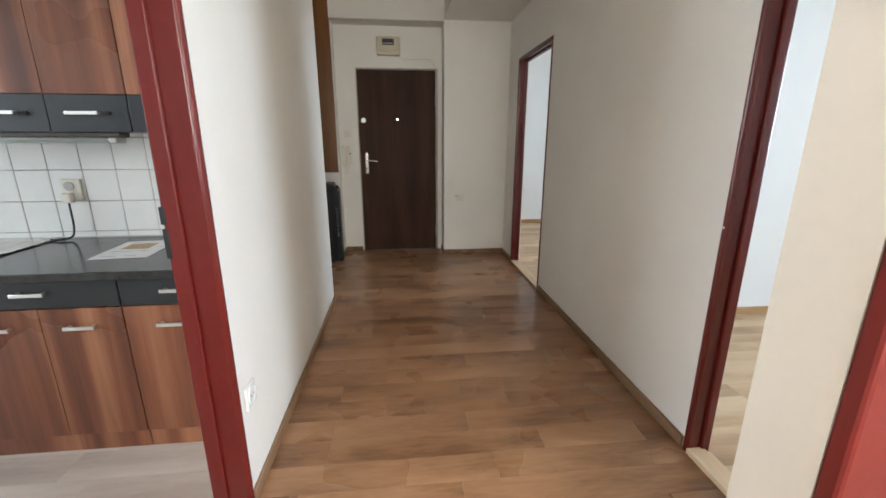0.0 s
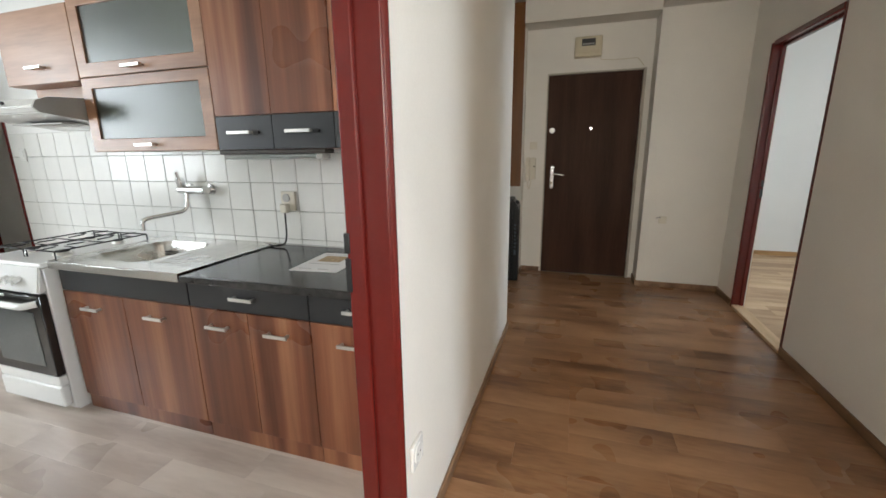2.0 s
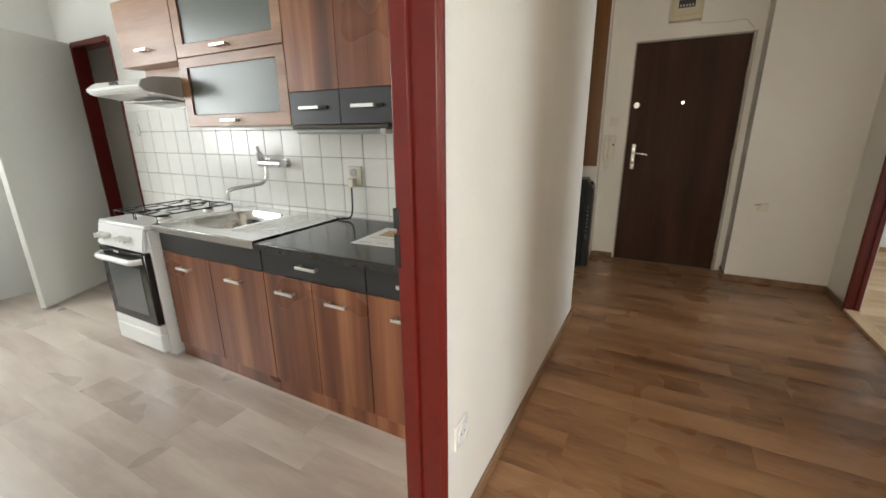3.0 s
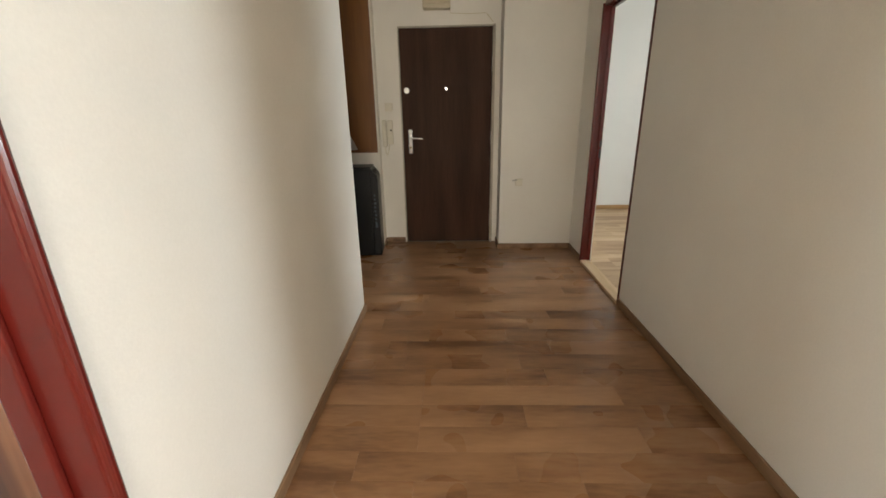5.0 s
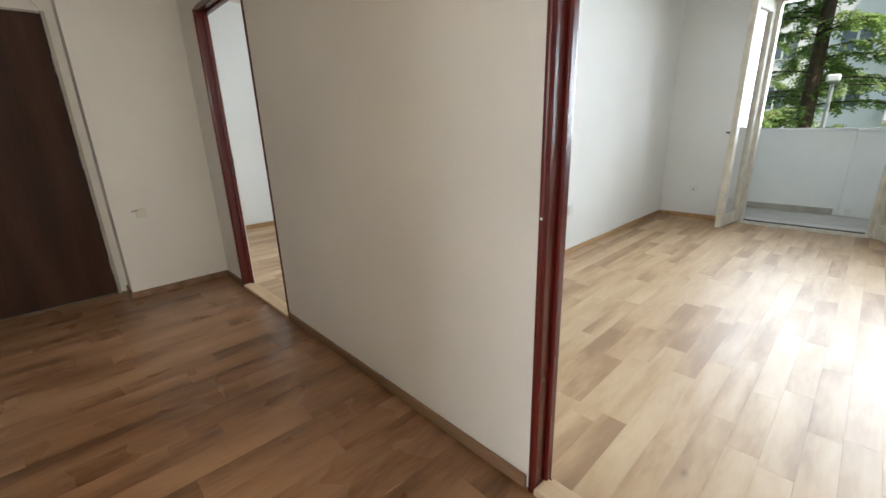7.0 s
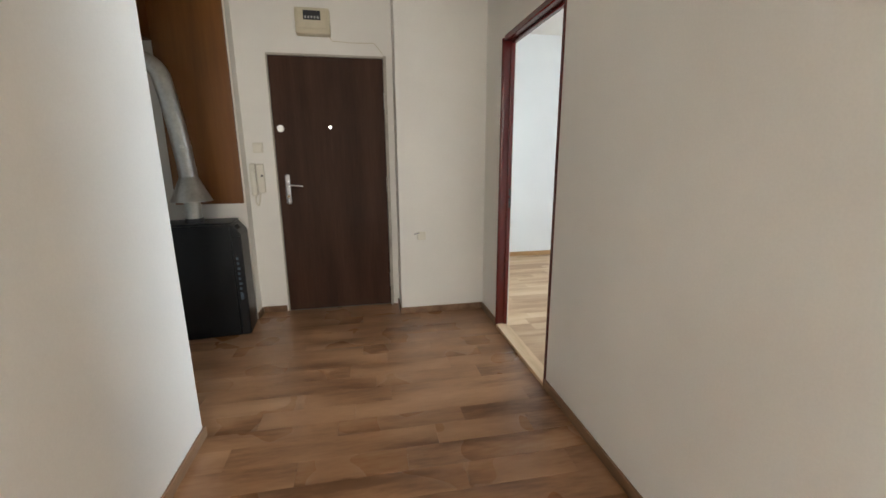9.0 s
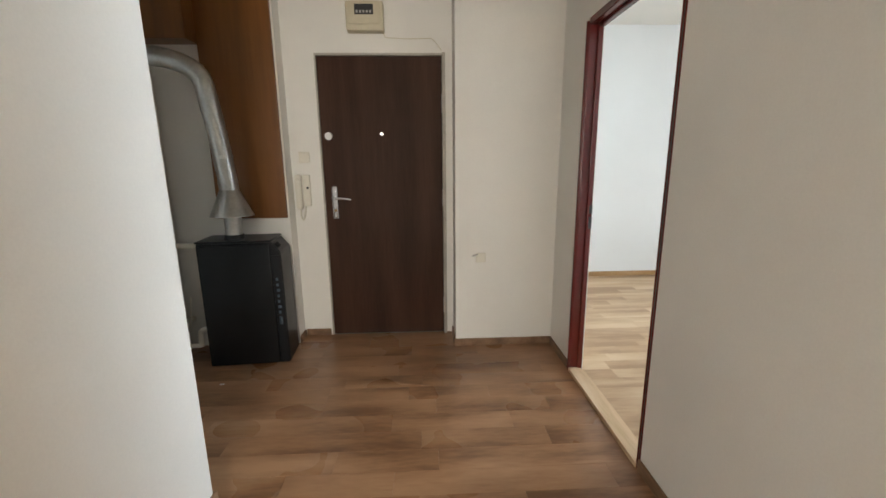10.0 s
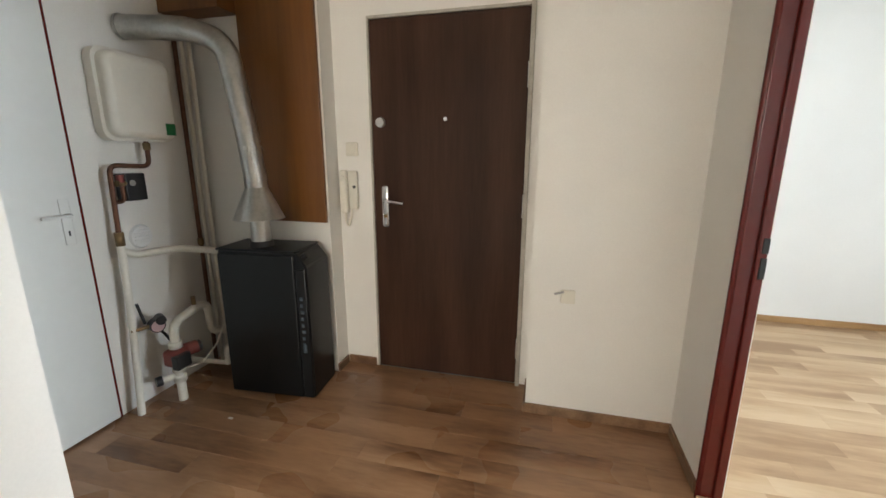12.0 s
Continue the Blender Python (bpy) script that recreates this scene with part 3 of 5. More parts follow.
bo = thing("boiler", (-0.87, 4.08, 0), "black gas boiler cabinet standing on the floor", "boiler")
C0, TW = (-1.086, 3.925, 0), 4.5
W_, D_, T_ = 0.490, 0.26, 0.81


def boil(bm):
    return turned(bm, C0, TW)


x0, y0 = C0[0], C0[1]
bm = prism([(x0, 0.004), (x0 + W_, 0.004), (x0 + W_, T_ - 0.075), (x0 + W_ - 0.055, T_ - 0.005), (x0, T_ - 0.005)], y0 + 0.012, y0 + D_)
bmesh.ops.bevel(bm, geom=bm.edges[:], offset=0.006, segments=2, affect="EDGES")
part("body", boil(bm), BOILER, bo)
bm = box(x0 + 0.004, x0 + W_ - 0.062, y0, y0 + 0.0118, 0.008, T_ - 0.02, 0.006)
part("front_panel", boil(bm), BOILER, bo)
bm = box(x0 + W_ - 0.058, x0 + W_ - 0.003, y0 + 0.003, y0 + 0.0118, 0.008, T_ - 0.09, 0.005)
strip = part("side_strip", boil(bm), BOILER, bo)
for k in range(9):
    z = 0.27 + k * 0.036
    bm = box(x0 + W_ - 0.042, x0 + W_ - (0.027 if k % 3 else 0.022), y0 + 0.0015, y0 + 0.004, z, z + (0.018 if k else 0.045))
    part("print_bar", boil(bm), BOILER_TEXT, strip, "pale blue print mark")
part("lid", boil(box(x0 - 0.004, x0 + W_ - 0.052, y0 + 0.004, y0 + D_ + 0.002, T_ - 0.006, T_ + 0.006, 0.004)), BOILER, bo)
kb = part("control_knob", boil(rod((x0 + W_ - 0.03, y0 + 0.05, T_ - 0.035), (x0 + W_ - 0.008, y0 + 0.05, T_ - 0.018), 0.018)), BLACK, bo)
part("plinth", boil(box(x0 + 0.02, x0 + W_ - 0.02, y0 + 0.03, y0 + D_ - 0.01, 0.0, 0.0035)), BLACK, bo)

FX, FY = -0.897, 4.045
fl = thing("flue_pipe", (FX, FY, T_), "galvanised sheet metal flue pipe with a draught cone", "flue")
part("collar", rod((FX, FY, T_ + 0.0065), (FX, FY, T_ + 0.035), 0.062, 0.056, 28), BLACK, fl)
part("outlet", rod((FX, FY, T_ + 0.03), (FX, FY, T_ + 0.17), 0.050, seg=28), ZINC, fl)
cone = part("draught_cone", rod((FX, FY, T_ + 0.155), (FX, FY, T_ + 0.31), 0.124, 0.054, 32), ZINC, fl)
part("rim", rod((FX, FY, T_ + 0.15), (FX, FY, T_ + 0.1545), 0.126, 0.126, 32), ZINC, cone)
part("neck", rod((FX, FY, T_ + 0.31), (FX - 0.002, FY, T_ + 0.37), 0.055, seg=28), ZINC, fl)
pipe = [(FX - 0.002, FY, T_ + 0.36), (FX - 0.025, FY - 0.008, 1.45), (FX - 0.075, FY - 0.02, 1.795), (-1.12, 3.985, 1.862), (-1.462, 3.918, 1.876)]
part("pipe", tube(pipe, 0.053, 0.20, 28, ripple=0.0012, steps=16), ZINC, fl)
part("wall_ring", rod((-1.4595, 3.918, 1.876), (-1.452, 3.920, 1.876), 0.058, seg=28), ZINC, fl)
part("joint_band", tube([(FX - 0.0115, FY - 0.004, 1.30), (FX - 0.0125, FY - 0.005, 1.325)], 0.056, 0.01, 28), ZINC, fl)
part("foil_patch", box(FX - 0.005, FX + 0.018, FY - 0.064, FY - 0.056, 1.305, 1.325, 0.002), SATIN, fl)

SHIFT = Vector((0, -0.042, 0))
ex = thing("expansion_tank", (-1.40, 3.99, 1.37), "ivory flat expansion tank hung on the wall", "expansion tank")
bm = box(-1.452, -1.405, 3.752, 4.118, 1.345, 1.755, 0.0)
up = [e for e in bm.edges if abs(e.verts[0].co.x - e.verts[1].co.x) > 0.01]
bmesh.ops.bevel(bm, geom=up, offset=0.055, segments=6, profile=0.5, affect="EDGES")
part("rear_shell", bm, IVORY, ex)
bm = box(-1.4045, -1.35, 3.767, 4.103, 1.360, 1.740, 0.0)
up = [e for e in bm.edges if abs(e.verts[0].co.x - e.verts[1].co.x) > 0.01]
bmesh.ops.bevel(bm, geom=up, offset=0.055, segments=6, profile=0.5, affect="EDGES")
front = [e for e in bm.edges if all(v.co.x > -1.351 for v in e.verts)]
bmesh.ops.bevel(bm, geom=front, offset=0.028, segments=4, profile=0.5, affect="EDGES")
part("front_shell", bm, IVORY, ex)
part("label_plate", box(-1.3505, -1.3475, 4.025, 4.078, 1.380, 1.437), GREEN, ex, "green square label")
part("bracket", box(-1.4595, -1.4525, 3.95, 4.03, 1.55, 1.65), GREY_PLASTIC, ex)

cp = thing("copper_pipework", (-1.42, 3.85, 0.88), "tarnished copper pipe with a safety valve", "pipe")
part("pipe", tube([(-1.40, 3.945, 1.347), (-1.40, 3.945, 1.225), (-1.40, 3.745, 1.235), (-1.40, 3.735, 0.90)], 0.011, 0.04), COPPER, cp)
part("union_nut", rod((-1.40, 3.945, 1.305), (-1.40, 3.945, 1.34), 0.018, seg=6), BRASS, cp)
part("branch", tube([(-1.40, 3.741, 1.065), (-1.40, 3.79, 1.065), (-1.40, 3.79, 1.15)], 0.010, 0.03), COPPER, cp)
part("valve_body", rod((-1.40, 3.765, 1.150), (-1.40, 3.86, 1.150), 0.015), BRASS, cp)
part("valve_cap", rod((-1.40, 3.785, 1.155), (-1.40, 3.785, 1.19), 0.017), PUMP_RED, cp, "dull red valve cap")
part("coupling", rod((-1.40, 3.735, 0.86), (-1.40, 3.735, 0.925), 0.020, seg=8), BRASS, cp)
tb = thing("thermostat_box", (-1.43, 3.91, 1.06), "black plastic gauge box on the wall", "control box")
part("case", box(-1.459, -1.385, 3.80, 3.90, 1.065, 1.195, 0.006), BLACK, tb)
part("dial", rod((-1.3855, 3.83, 1.15), (-1.380, 3.83, 1.15), 0.014), GREY_PLASTIC, tb)

cv = thing("riser_pipe", (-1.43, 4.23, 0.0), "rusty copper riser pipe up the alcove wall", "pipe")
part("pipe", rod((-1.435, 4.225, 0.0), (-1.435, 4.225, H - 0.01), 0.012), COPPER, cv)
part("joint", rod((-1.435, 4.225, 0.76), (-1.435, 4.225, 0.80), 0.017), BRASS, cv)
for y, r in ((4.246, 0.009), (4.258, 0.011)):
    rp = thing("riser_pipe", (-1.41, y, 0), "white painted riser pipe up the alcove corner", "pipe", "white riser pipes")
    part("pipe", rod((-1.41 + (y - 4.246) * 3, y, 0.0), (-1.41 + (y - 4.246) * 3, y, 1.98), r), PIPE_WHITE, rp)

hp = thing("heating_pipe", (-1.38, 3.74, 0), "white painted heating pipe down the alcove wall", "pipe")
part("upright", tube([(-1.40, 3.735, 0.862), (-1.40, 3.73, 0.60), (-1.385, 3.70, 0.30), (-1.375, 3.672, 0.0)], 0.017, 0.1), PIPE_WHITE, hp)
part("cross_pipe", tube([(-1.40, 3.736, 0.835), (-1.40, 3.80, 0.80), (-1.36, 4.02, 0.79), (-1.10, 4.10, 0.765)], 0.018, 0.05), PIPE_WHITE, hp)
ga = thing("pressure_gauge", (-1.36, 3.80, 0.42), "round pressure gauge with a pink dial and black lever", "gauge")
part("stem", rod((-1.39, 3.70, 0.435), (-1.36, 3.79, 0.435), 0.010), BRASS, ga)
cs = part("case", rod((-1.375, 3.815, 0.43), (-1.335, 3.800, 0.43), 0.036, seg=24), BLACK, ga)
part("dial", rod((-1.336, 3.8004, 0.43), (-1.3335, 3.7995, 0.43), 0.030, seg=24), PRINT_B, cs, "pink dial face")
part("lever", rod((-1.38, 3.77, 0.45), (-1.395, 3.755, 0.56), 0.007), BLACK, ga)
part("hose", tube([(-1.37, 3.83, 0.40), (-1.36, 3.87, 0.33), (-1.34, 3.885, 0.26)], 0.007, 0.04), BLACK, ga)

pu = thing("circulation_pump", (-1.29, 3.90, 0.0), "dull red heating pump on white pipes with black head", "pump")
PX, PY = -1.285, 3.835
body = part("body", box(PX - 0.045, PX + 0.035, PY - 0.05, PY + 0.055, 0.205, 0.295, 0.018, seg=3), PUMP_RED, pu)
part("motor", rod((PX - 0.03, PY + 0.05, 0.25), (PX + 0.0, PY + 0.125, 0.25), 0.036, seg=22), PUMP_RED, pu)
part("motor_cap", rod((PX + 0.0, PY + 0.12, 0.25), (PX + 0.008, PY + 0.14, 0.25), 0.032, seg=22), BLACK, pu)
part("terminal_box", box(PX + 0.02, PX + 0.062, PY - 0.055, PY + 0.03, 0.20, 0.275, 0.006), BLACK, pu, "black terminal box")
part("lower_pipe", rod((PX, PY, 0.0), (PX, PY, 0.20), 0.022), PIPE_WHITE, pu)
for z in (0.11, 0.165, 0.30):
    part("union_nut", rod((PX, PY, z), (PX, PY, z + 0.035), 0.032, seg=8), PIPE_WHITE, pu)
part("valve", rod((PX - 0.02, PY - 0.02, 0.14), (PX - 0.045, PY - 0.065, 0.14), 0.018), PIPE_WHITE, pu)
part("valve_knob", rod((PX - 0.045, PY - 0.065, 0.14), (PX - 0.058, PY - 0.09, 0.14), 0.026, seg=10), BLACK, pu)
part("upper_pipe", tube([(PX, PY, 0.29), (PX, PY, 0.43), (PX - 0.03, PY + 0.20, 0.46), (PX - 0.03, PY + 0.26, 0.44), (PX - 0.03, PY + 0.265, 0.27), (PX, PY + 0.36, 0.25)], 0.021, 0.06), PIPE_WHITE, pu)
part("air_vent", rod((PX - 0.028, PY + 0.17, 0.47), (PX - 0.028, PY + 0.17, 0.52), 0.012), BRASS, pu)
part("side_valve", rod((PX - 0.08, PY, 0.46), (PX - 0.03, PY - 0.03, 0.46), 0.024, seg=10), BLACK, pu)
part("cable", tube([(PX + 0.05, PY - 0.01, 0.20), (PX + 0.06, PY + 0.08, 0.17), (PX + 0.05, PY + 0.24, 0.24), (PX, PY + 0.36, 0.40)], 0.005, 0.08, 8), PIPE_WHITE, pu)
dv = thing("drain_elbow", (-1.16, 4.10, 0.12), "white drain elbow beside the boiler", "pipe")
part("elbow", tube([(-1.05, 4.06, 0.235), (-1.16, 4.04, 0.235), (-1.165, 4.04, 0.12)], 0.017, 0.04), PIPE_WHITE, dv)
part("tail_pipe", tube([(-1.165, 4.04, 0.125), (-1.36, 4.06, 0.10), (-1.4595, 4.06, 0.10)], 0.014, 0.03), PIPE_WHITE, dv)
vt = thing("wall_vent", (-1.45, 3.93, 0.86), "round pale plastic wall vent", "vent")
part("ring", rod((-1.4595, 3.885, 0.875), (-1.448, 3.885, 0.875), 0.062, 0.055, 28), ENAMEL, vt)
for k in range(5):
    z = 0.84 + k * 0.0175
    part("slat", box(-1.4485, -1.4445, 3.845, 3.925, z, z + 0.008, 0.002), ENAMEL, vt)
SHIFT = Vector((0, 0, 0))
solo("paper_scrap", box(-0.93, -0.905, 3.71, 3.722, 0.0, 0.003, 0.001), PAPER, "tiny white scrap lying on the floor", "scrap", place=(-0.92, 3.715, 0))

# ---------------------------------------------------------------- kitchen
SHIFT = Vector((0.046, 0, -0.022))
FY0, WY, CT = 1.28, 1.88, 0.80       # cabinet fronts, tiled wall, worktop
UY = 1.55                            # upper cabinet fronts


def bar_handle(parent, x, z, y, w=0.115):
    bm = box(x - w / 2, x + w / 2, y - 0.030, y - 0.022, z - 0.007, z + 0.007, 0.002)
    for s in (-1, 1):
        box(x + s * (w / 2 - 0.012) - 0.005, x + s * (w / 2 - 0.012) + 0.005, y - 0.024, y - 0.0005, z - 0.005, z + 0.005, 0.001, bm)
    part("handle", bm, SATIN, parent, "satin metal bar handle")


def base_cabinet(x0, x1, doors, drawer_handle, sink=False):
    label = "walnut laminate sink cabinet with charcoal apron" if sink else "walnut laminate base cabinet with charcoal drawer"
    ob = thing("base_cabinet", ((x0 + x1) / 2, FY0 + 0.3, 0), label, "kitchen cabinet", "kitchen base cabinets")
    top = CT - 0.03
    part("body", box(x0 + 0.001, x1 - 0.001, FY0 + 0.020, WY - 0.012, 0.10, top - (0.13 if sink else 0.002)), WALNUT, ob)
    part("plinth", box(x0 + 0.001, x1 - 0.001, FY0 + 0.012, FY0 + 0.028, 0.0, 0.099), WALNUT, ob)
    d = part("drawer_front", box(x0 + 0.002, x1 - 0.002, FY0, FY0 + 0.019, 0.660, top - 0.004, 0.0015), CHARCOAL, ob, "charcoal drawer front")
    if drawer_handle:
        bar_handle(d, (x0 + x1) / 2, 0.722, FY0)
    w = (x1 - x0) / doors
    for k in range(doors):
        a = x0 + k * w
        f = part("door", box(a + 0.0015, a + w - 0.0015, FY0, FY0 + 0.019, 0.104, 0.656, 0.0012), WALNUT, ob)
        hx = a + w * (0.5 if doors == 2 else 0.42)
        bar_handle(f, hx, 0.585, FY0, 0.11)
    return ob


base_cabinet(-2.478, -1.682, 2, False, True)
base_cabinet(-1.680, -1.092, 2, True)
base_cabinet(-1.090, -0.66, 1, True)
wt = thing("worktop", (-1.2, 1.55, CT - 0.03), "glossy black speckled kitchen worktop", "worktop")
part("slab", box(-1.690, -0.653, FY0 - 0.016, WY - 0.017, CT - 0.030, CT, 0.003), WORKTOP, wt)
part("front_edge", box(-1.690, -0.653, FY0 - 0.024, FY0 - 0.0165, CT - 0.030, CT - 0.0005, 0.003, seg=3), WORKTOP, wt)
part("wall_seal", box(-1.690, -0.653, WY - 0.0165, WY - 0.0095, CT - 0.002, CT + 0.006, 0.002), GREY_PLASTIC, wt, "grey sealing strip")

# sink: a pressed sheet with a bowl and a ribbed drainer
si = thing("sink", (-2.09, 1.55, CT), "stainless steel sink top with a bowl and ribbed drainer", "sink")
SX0, SX1, SY0, SY1 = -2.492, -1.692, FY0 - 0.024, WY - 0.012
BX0, BX1, BY0, BY1 = -2.40, -2.03, 1.36, 1.76
bm = bmesh.new()
NX, NY = 80, 60
grid = []
for j in range(NY + 1):
    row = []
    for i in range(NX + 1):
        x, y = SX0 + (SX1 - SX0) * i / NX, SY0 + (SY1 - SY0) * j / NY
        cx, cy, hx, hy, rr = (BX0 + BX1) / 2, (BY0 + BY1) / 2, (BX1 - BX0) / 2, (BY1 - BY0) / 2, 0.08
        qx, qy = abs(x - cx) - hx + rr, abs(y - cy) - hy + rr
        d = math.hypot(max(qx, 0), max(qy, 0)) + min(max(qx, qy), 0) - rr
        k = min(1, max(0, (0.008 - d) / 0.045))
        z = CT + 0.004 - 0.150 * k * k * (3 - 2 * k)
        if -1.99 < x < -1.74 and 1.36 < y < 1.80:
            z += 0.0035 * max(0, math.sin((x + 1.99) / 0.25 * 7 * 2 * math.pi)) - 0.003
        if i in (0, NX) or j in (0, NY):
            z += 0.003
        row.append(bm.verts.new((x, y, z)))
    grid.append(row)
for j in range(NY):
    for i in range(NX):
        bm.faces.new((grid[j][i], grid[j][i + 1], grid[j + 1][i + 1], grid[j + 1][i]))
part("top_sheet", bm, STEEL, si)
part("front_edge", box(SX0, SX1, SY0 - 0.004, SY0, CT - 0.030, CT + 0.006, 0.002), STEEL, si)
part("side_edge", box(SX0 - 0.003, SX0, SY0, SY1, CT - 0.030, CT + 0.006, 0.001), STEEL, si)
for k in range(3):
    for s in range(2):
        part("overflow_slot", box(-2.36 + k * 0.022, -2.345 + k * 0.022, 1.728 - 0.004 * s, 1.733 - 0.004 * s, CT - 0.055 - 0.014 * s, CT - 0.047 - 0.014 * s), BLACK, si)
part("drain", rod((-2.21, 1.56, CT - 0.148), (-2.21, 1.56, CT - 0.142), 0.035), CHROME, si)

SHIFT = Vector((0.075, 0, -0.016))
fa = thing("wall_tap", (-2.225, WY, 1.05), "chrome wall mixer tap with a long swan spout", "tap")
FZ = 1.085
part("wall_rosette", rod((-2.140, WY - 0.007, FZ), (-2.140, WY - 0.02, FZ), 0.033, 0.028), CHROME, fa)
part("wall_rosette", rod((-2.290, WY - 0.007, FZ), (-2.290, WY - 0.02, FZ), 0.033, 0.028), CHROME, fa)
part("body", rod((-2.305, WY - 0.062, FZ), (-2.125, WY - 0.062, FZ), 0.023), CHROME, fa)
for x in (-2.140, -2.290):
    part("union", rod((x, WY - 0.02, FZ), (x, WY - 0.062, FZ), 0.017), CHROME, fa)
part("cartridge", rod((-2.290, WY - 0.062, FZ), (-2.290, WY - 0.075, FZ + 0.065), 0.021, 0.019), CHROME, fa)
part("lever", tube([(-2.29, WY - 0.075, FZ + 0.055), (-2.29, WY - 0.085, FZ + 0.10)], 0.010, 0.02), CHROME, fa)
part("spout", tube([(-2.255, WY - 0.065, FZ - 0.005), (-2.260, WY - 0.075, FZ - 0.115), (-2.345, WY - 0.24, FZ - 0.135), (-2.360, WY - 0.265, FZ - 0.145), (-2.362, WY - 0.268, FZ - 0.20)], 0.011, 0.045), CHROME, fa)

SHIFT = Vector((0.046, 0, -0.022))
# cooker
cx0, cx1 = -2.965, -2.492
CYF = 1.185
ck = thing("cooker", (-2.77, 1.5, 0), "white free-standing gas cooker with a black oven door", "cooker")
part("body", box(cx0, cx1, CYF + 0.045, WY - 0.04, 0.045, 0.775, 0.006), ENAMEL, ck)
part("plinth", box(cx0 + 0.02, cx1 - 0.02, CYF + 0.07, WY - 0.08, 0.0, 0.0445), ENAMEL, ck)
bm = prism([(cx0, 0.660), (cx1, 0.660), (cx1, 0.790), (cx0, 0.790)], CYF + 0.005, CYF + 0.0445)
for v in bm.verts:
    if v.co.z > 0.7 and v.co.y < CYF + 0.02:
        v.co.y += 0.028
bmesh.ops.bevel(bm, geom=bm.edges[:], offset=0.008, segments=3, affect="EDGES")
cpan = part("control_panel", bm, ENAMEL, ck)
for k, x in enumerate((-2.92, -2.875, -2.83, -2.71, -2.665, -2.62, -2.57)):
    if k == 6:
        continue
    kn = part("knob", rod((x, CYF + 0.02, 0.725), (x, CYF - 0.012, 0.717), 0.014, 0.012, 18), ENAMEL, cpan)
    part("grip", box(x - 0.004, x + 0.004, CYF - 0.019, CYF - 0.0115, 0.702, 0.733, 0.002), ENAMEL, kn)
hob = part("hob", box(cx0 - 0.002, cx1 + 0.002, CYF + 0.035, WY - 0.03, 0.776, 0.800, 0.010, seg=3), ENAMEL, ck)
for x in (-2.845, -2.615):
    for y, r in ((1.39, 0.042), (1.66, 0.034)):
        part("burner", rod((x, y, 0.800), (x, y, 0.813), r, r * 0.85, 22), SATIN, ck)
        part("burner_cap", rod((x, y, 0.8135), (x, y, 0.821), r * 0.72, r * 0.66, 22), BLACK, ck)
for x in (-2.845, -2.615):
    bm = bmesh.new()
    for y in (1.30, 1.75):
        tube([(x - 0.105, y, 0.838), (x + 0.105, y, 0.838)], 0.0036, bm=bm, seg=8)
    for s in (-0.105, 0.105):
        tube([(x + s, 1.30, 0.838), (x + s, 1.75, 0.838)], 0.0036, bm=bm, seg=8)
        for y in (1.30, 1.75):
            tube([(x + s, y, 0.838), (x + s, y, 0.801)], 0.0036, bm=bm, seg=8)
    for y in (1.39, 1.66):
        for a in range(4):
            c, s_ = math.cos(a * math.pi / 2), math.sin(a * math.pi / 2)
            tube([(x + c * 0.025, y + s_ * 0.025, 0.842), (x + c * 0.104, y + s_ * (0.09 if c == 0 else 0.104), 0.840)], 0.0034, bm=bm, seg=8)
    tube([(x - 0.105, 1.525, 0.838), (x + 0.105, 1.525, 0.838)], 0.0036, bm=bm, seg=8)
    part("pan_grid", bm, BLACK, ck, "black wire pan support")
od = part("oven_door", box(cx0 + 0.006, cx1 - 0.006, CYF + 0.006, CYF + 0.0445, 0.235, 0.652, 0.006), OVEN_GLASS, ck, "black glass oven door")
part("window", box(cx0 + 0.07, cx1 - 0.07, CYF + 0.004, CYF + 0.0062, 0.285, 0.565, 0.001), OVEN_WINDOW, od)
part("handle", tube([(cx0 + 0.03, CYF + 0.008, 0.612), (cx0 + 0.06, CYF - 0.035, 0.608), (cx1 - 0.06, CYF - 0.035, 0.608), (cx1 - 0.03, CYF + 0.008, 0.612)], 0.016, 0.06), ENAMEL, od, "white bowed handle")
part("trim_plate", box(-2.79, -2.745, CYF + 0.001, CYF + 0.006, 0.632, 0.645, 0.002), SATIN, od)
part("drawer", box(cx0 + 0.004, cx1 - 0.004, CYF + 0.004, CYF + 0.0445, 0.070, 0.180, 0.010, seg=3), ENAMEL, ck)
part("lower_panel", box(cx0 + 0.004, cx1 - 0.004, CYF + 0.010, CYF + 0.0445, 0.183, 0.232, 0.004), ENAMEL, ck)

# upper cabinets
BZ, MZ, TZ = 1.300, 1.442, 2.06


def upper_walnut(x0, x1, doors):
    ob = thing("wall_cabinet", ((x0 + x1) / 2, UY + 0.16, BZ), "tall walnut laminate wall cabinet with charcoal drawer fronts", "kitchen cabinet", "kitchen wall cabinets")
    part("body", box(x0 + 0.001, x1 - 0.001, UY + 0.019, WY - 0.011, BZ, TZ), WALNUT, ob)
    w = (x1 - x0) / doors
    for k in range(doors):
        a = x0 + k * w
        part("door", box(a + 0.0015, a + w - 0.0015, UY, UY + 0.0185, MZ + 0.002, TZ, 0.0012), WALNUT, ob)
        d = part("drawer_front", box(a + 0.0015, a + w - 0.0015, UY, UY + 0.0185, BZ + 0.001, MZ - 0.001, 0.0012), CHARCOAL, ob, "charcoal drawer front")
        bar_handle(d, a + w * 0.47, 1.372, UY, 0.12)
        part("lock_knob", rod((a + w * 0.47 + 0.085, UY + 0.001, 1.372), (a + w * 0.47 + 0.085, UY - 0.010, 1.372), 0.007), BLACK, d)
    return ob


upper_walnut(-1.690, -1.092, 2)
upper_walnut(-1.090, -0.66, 1)


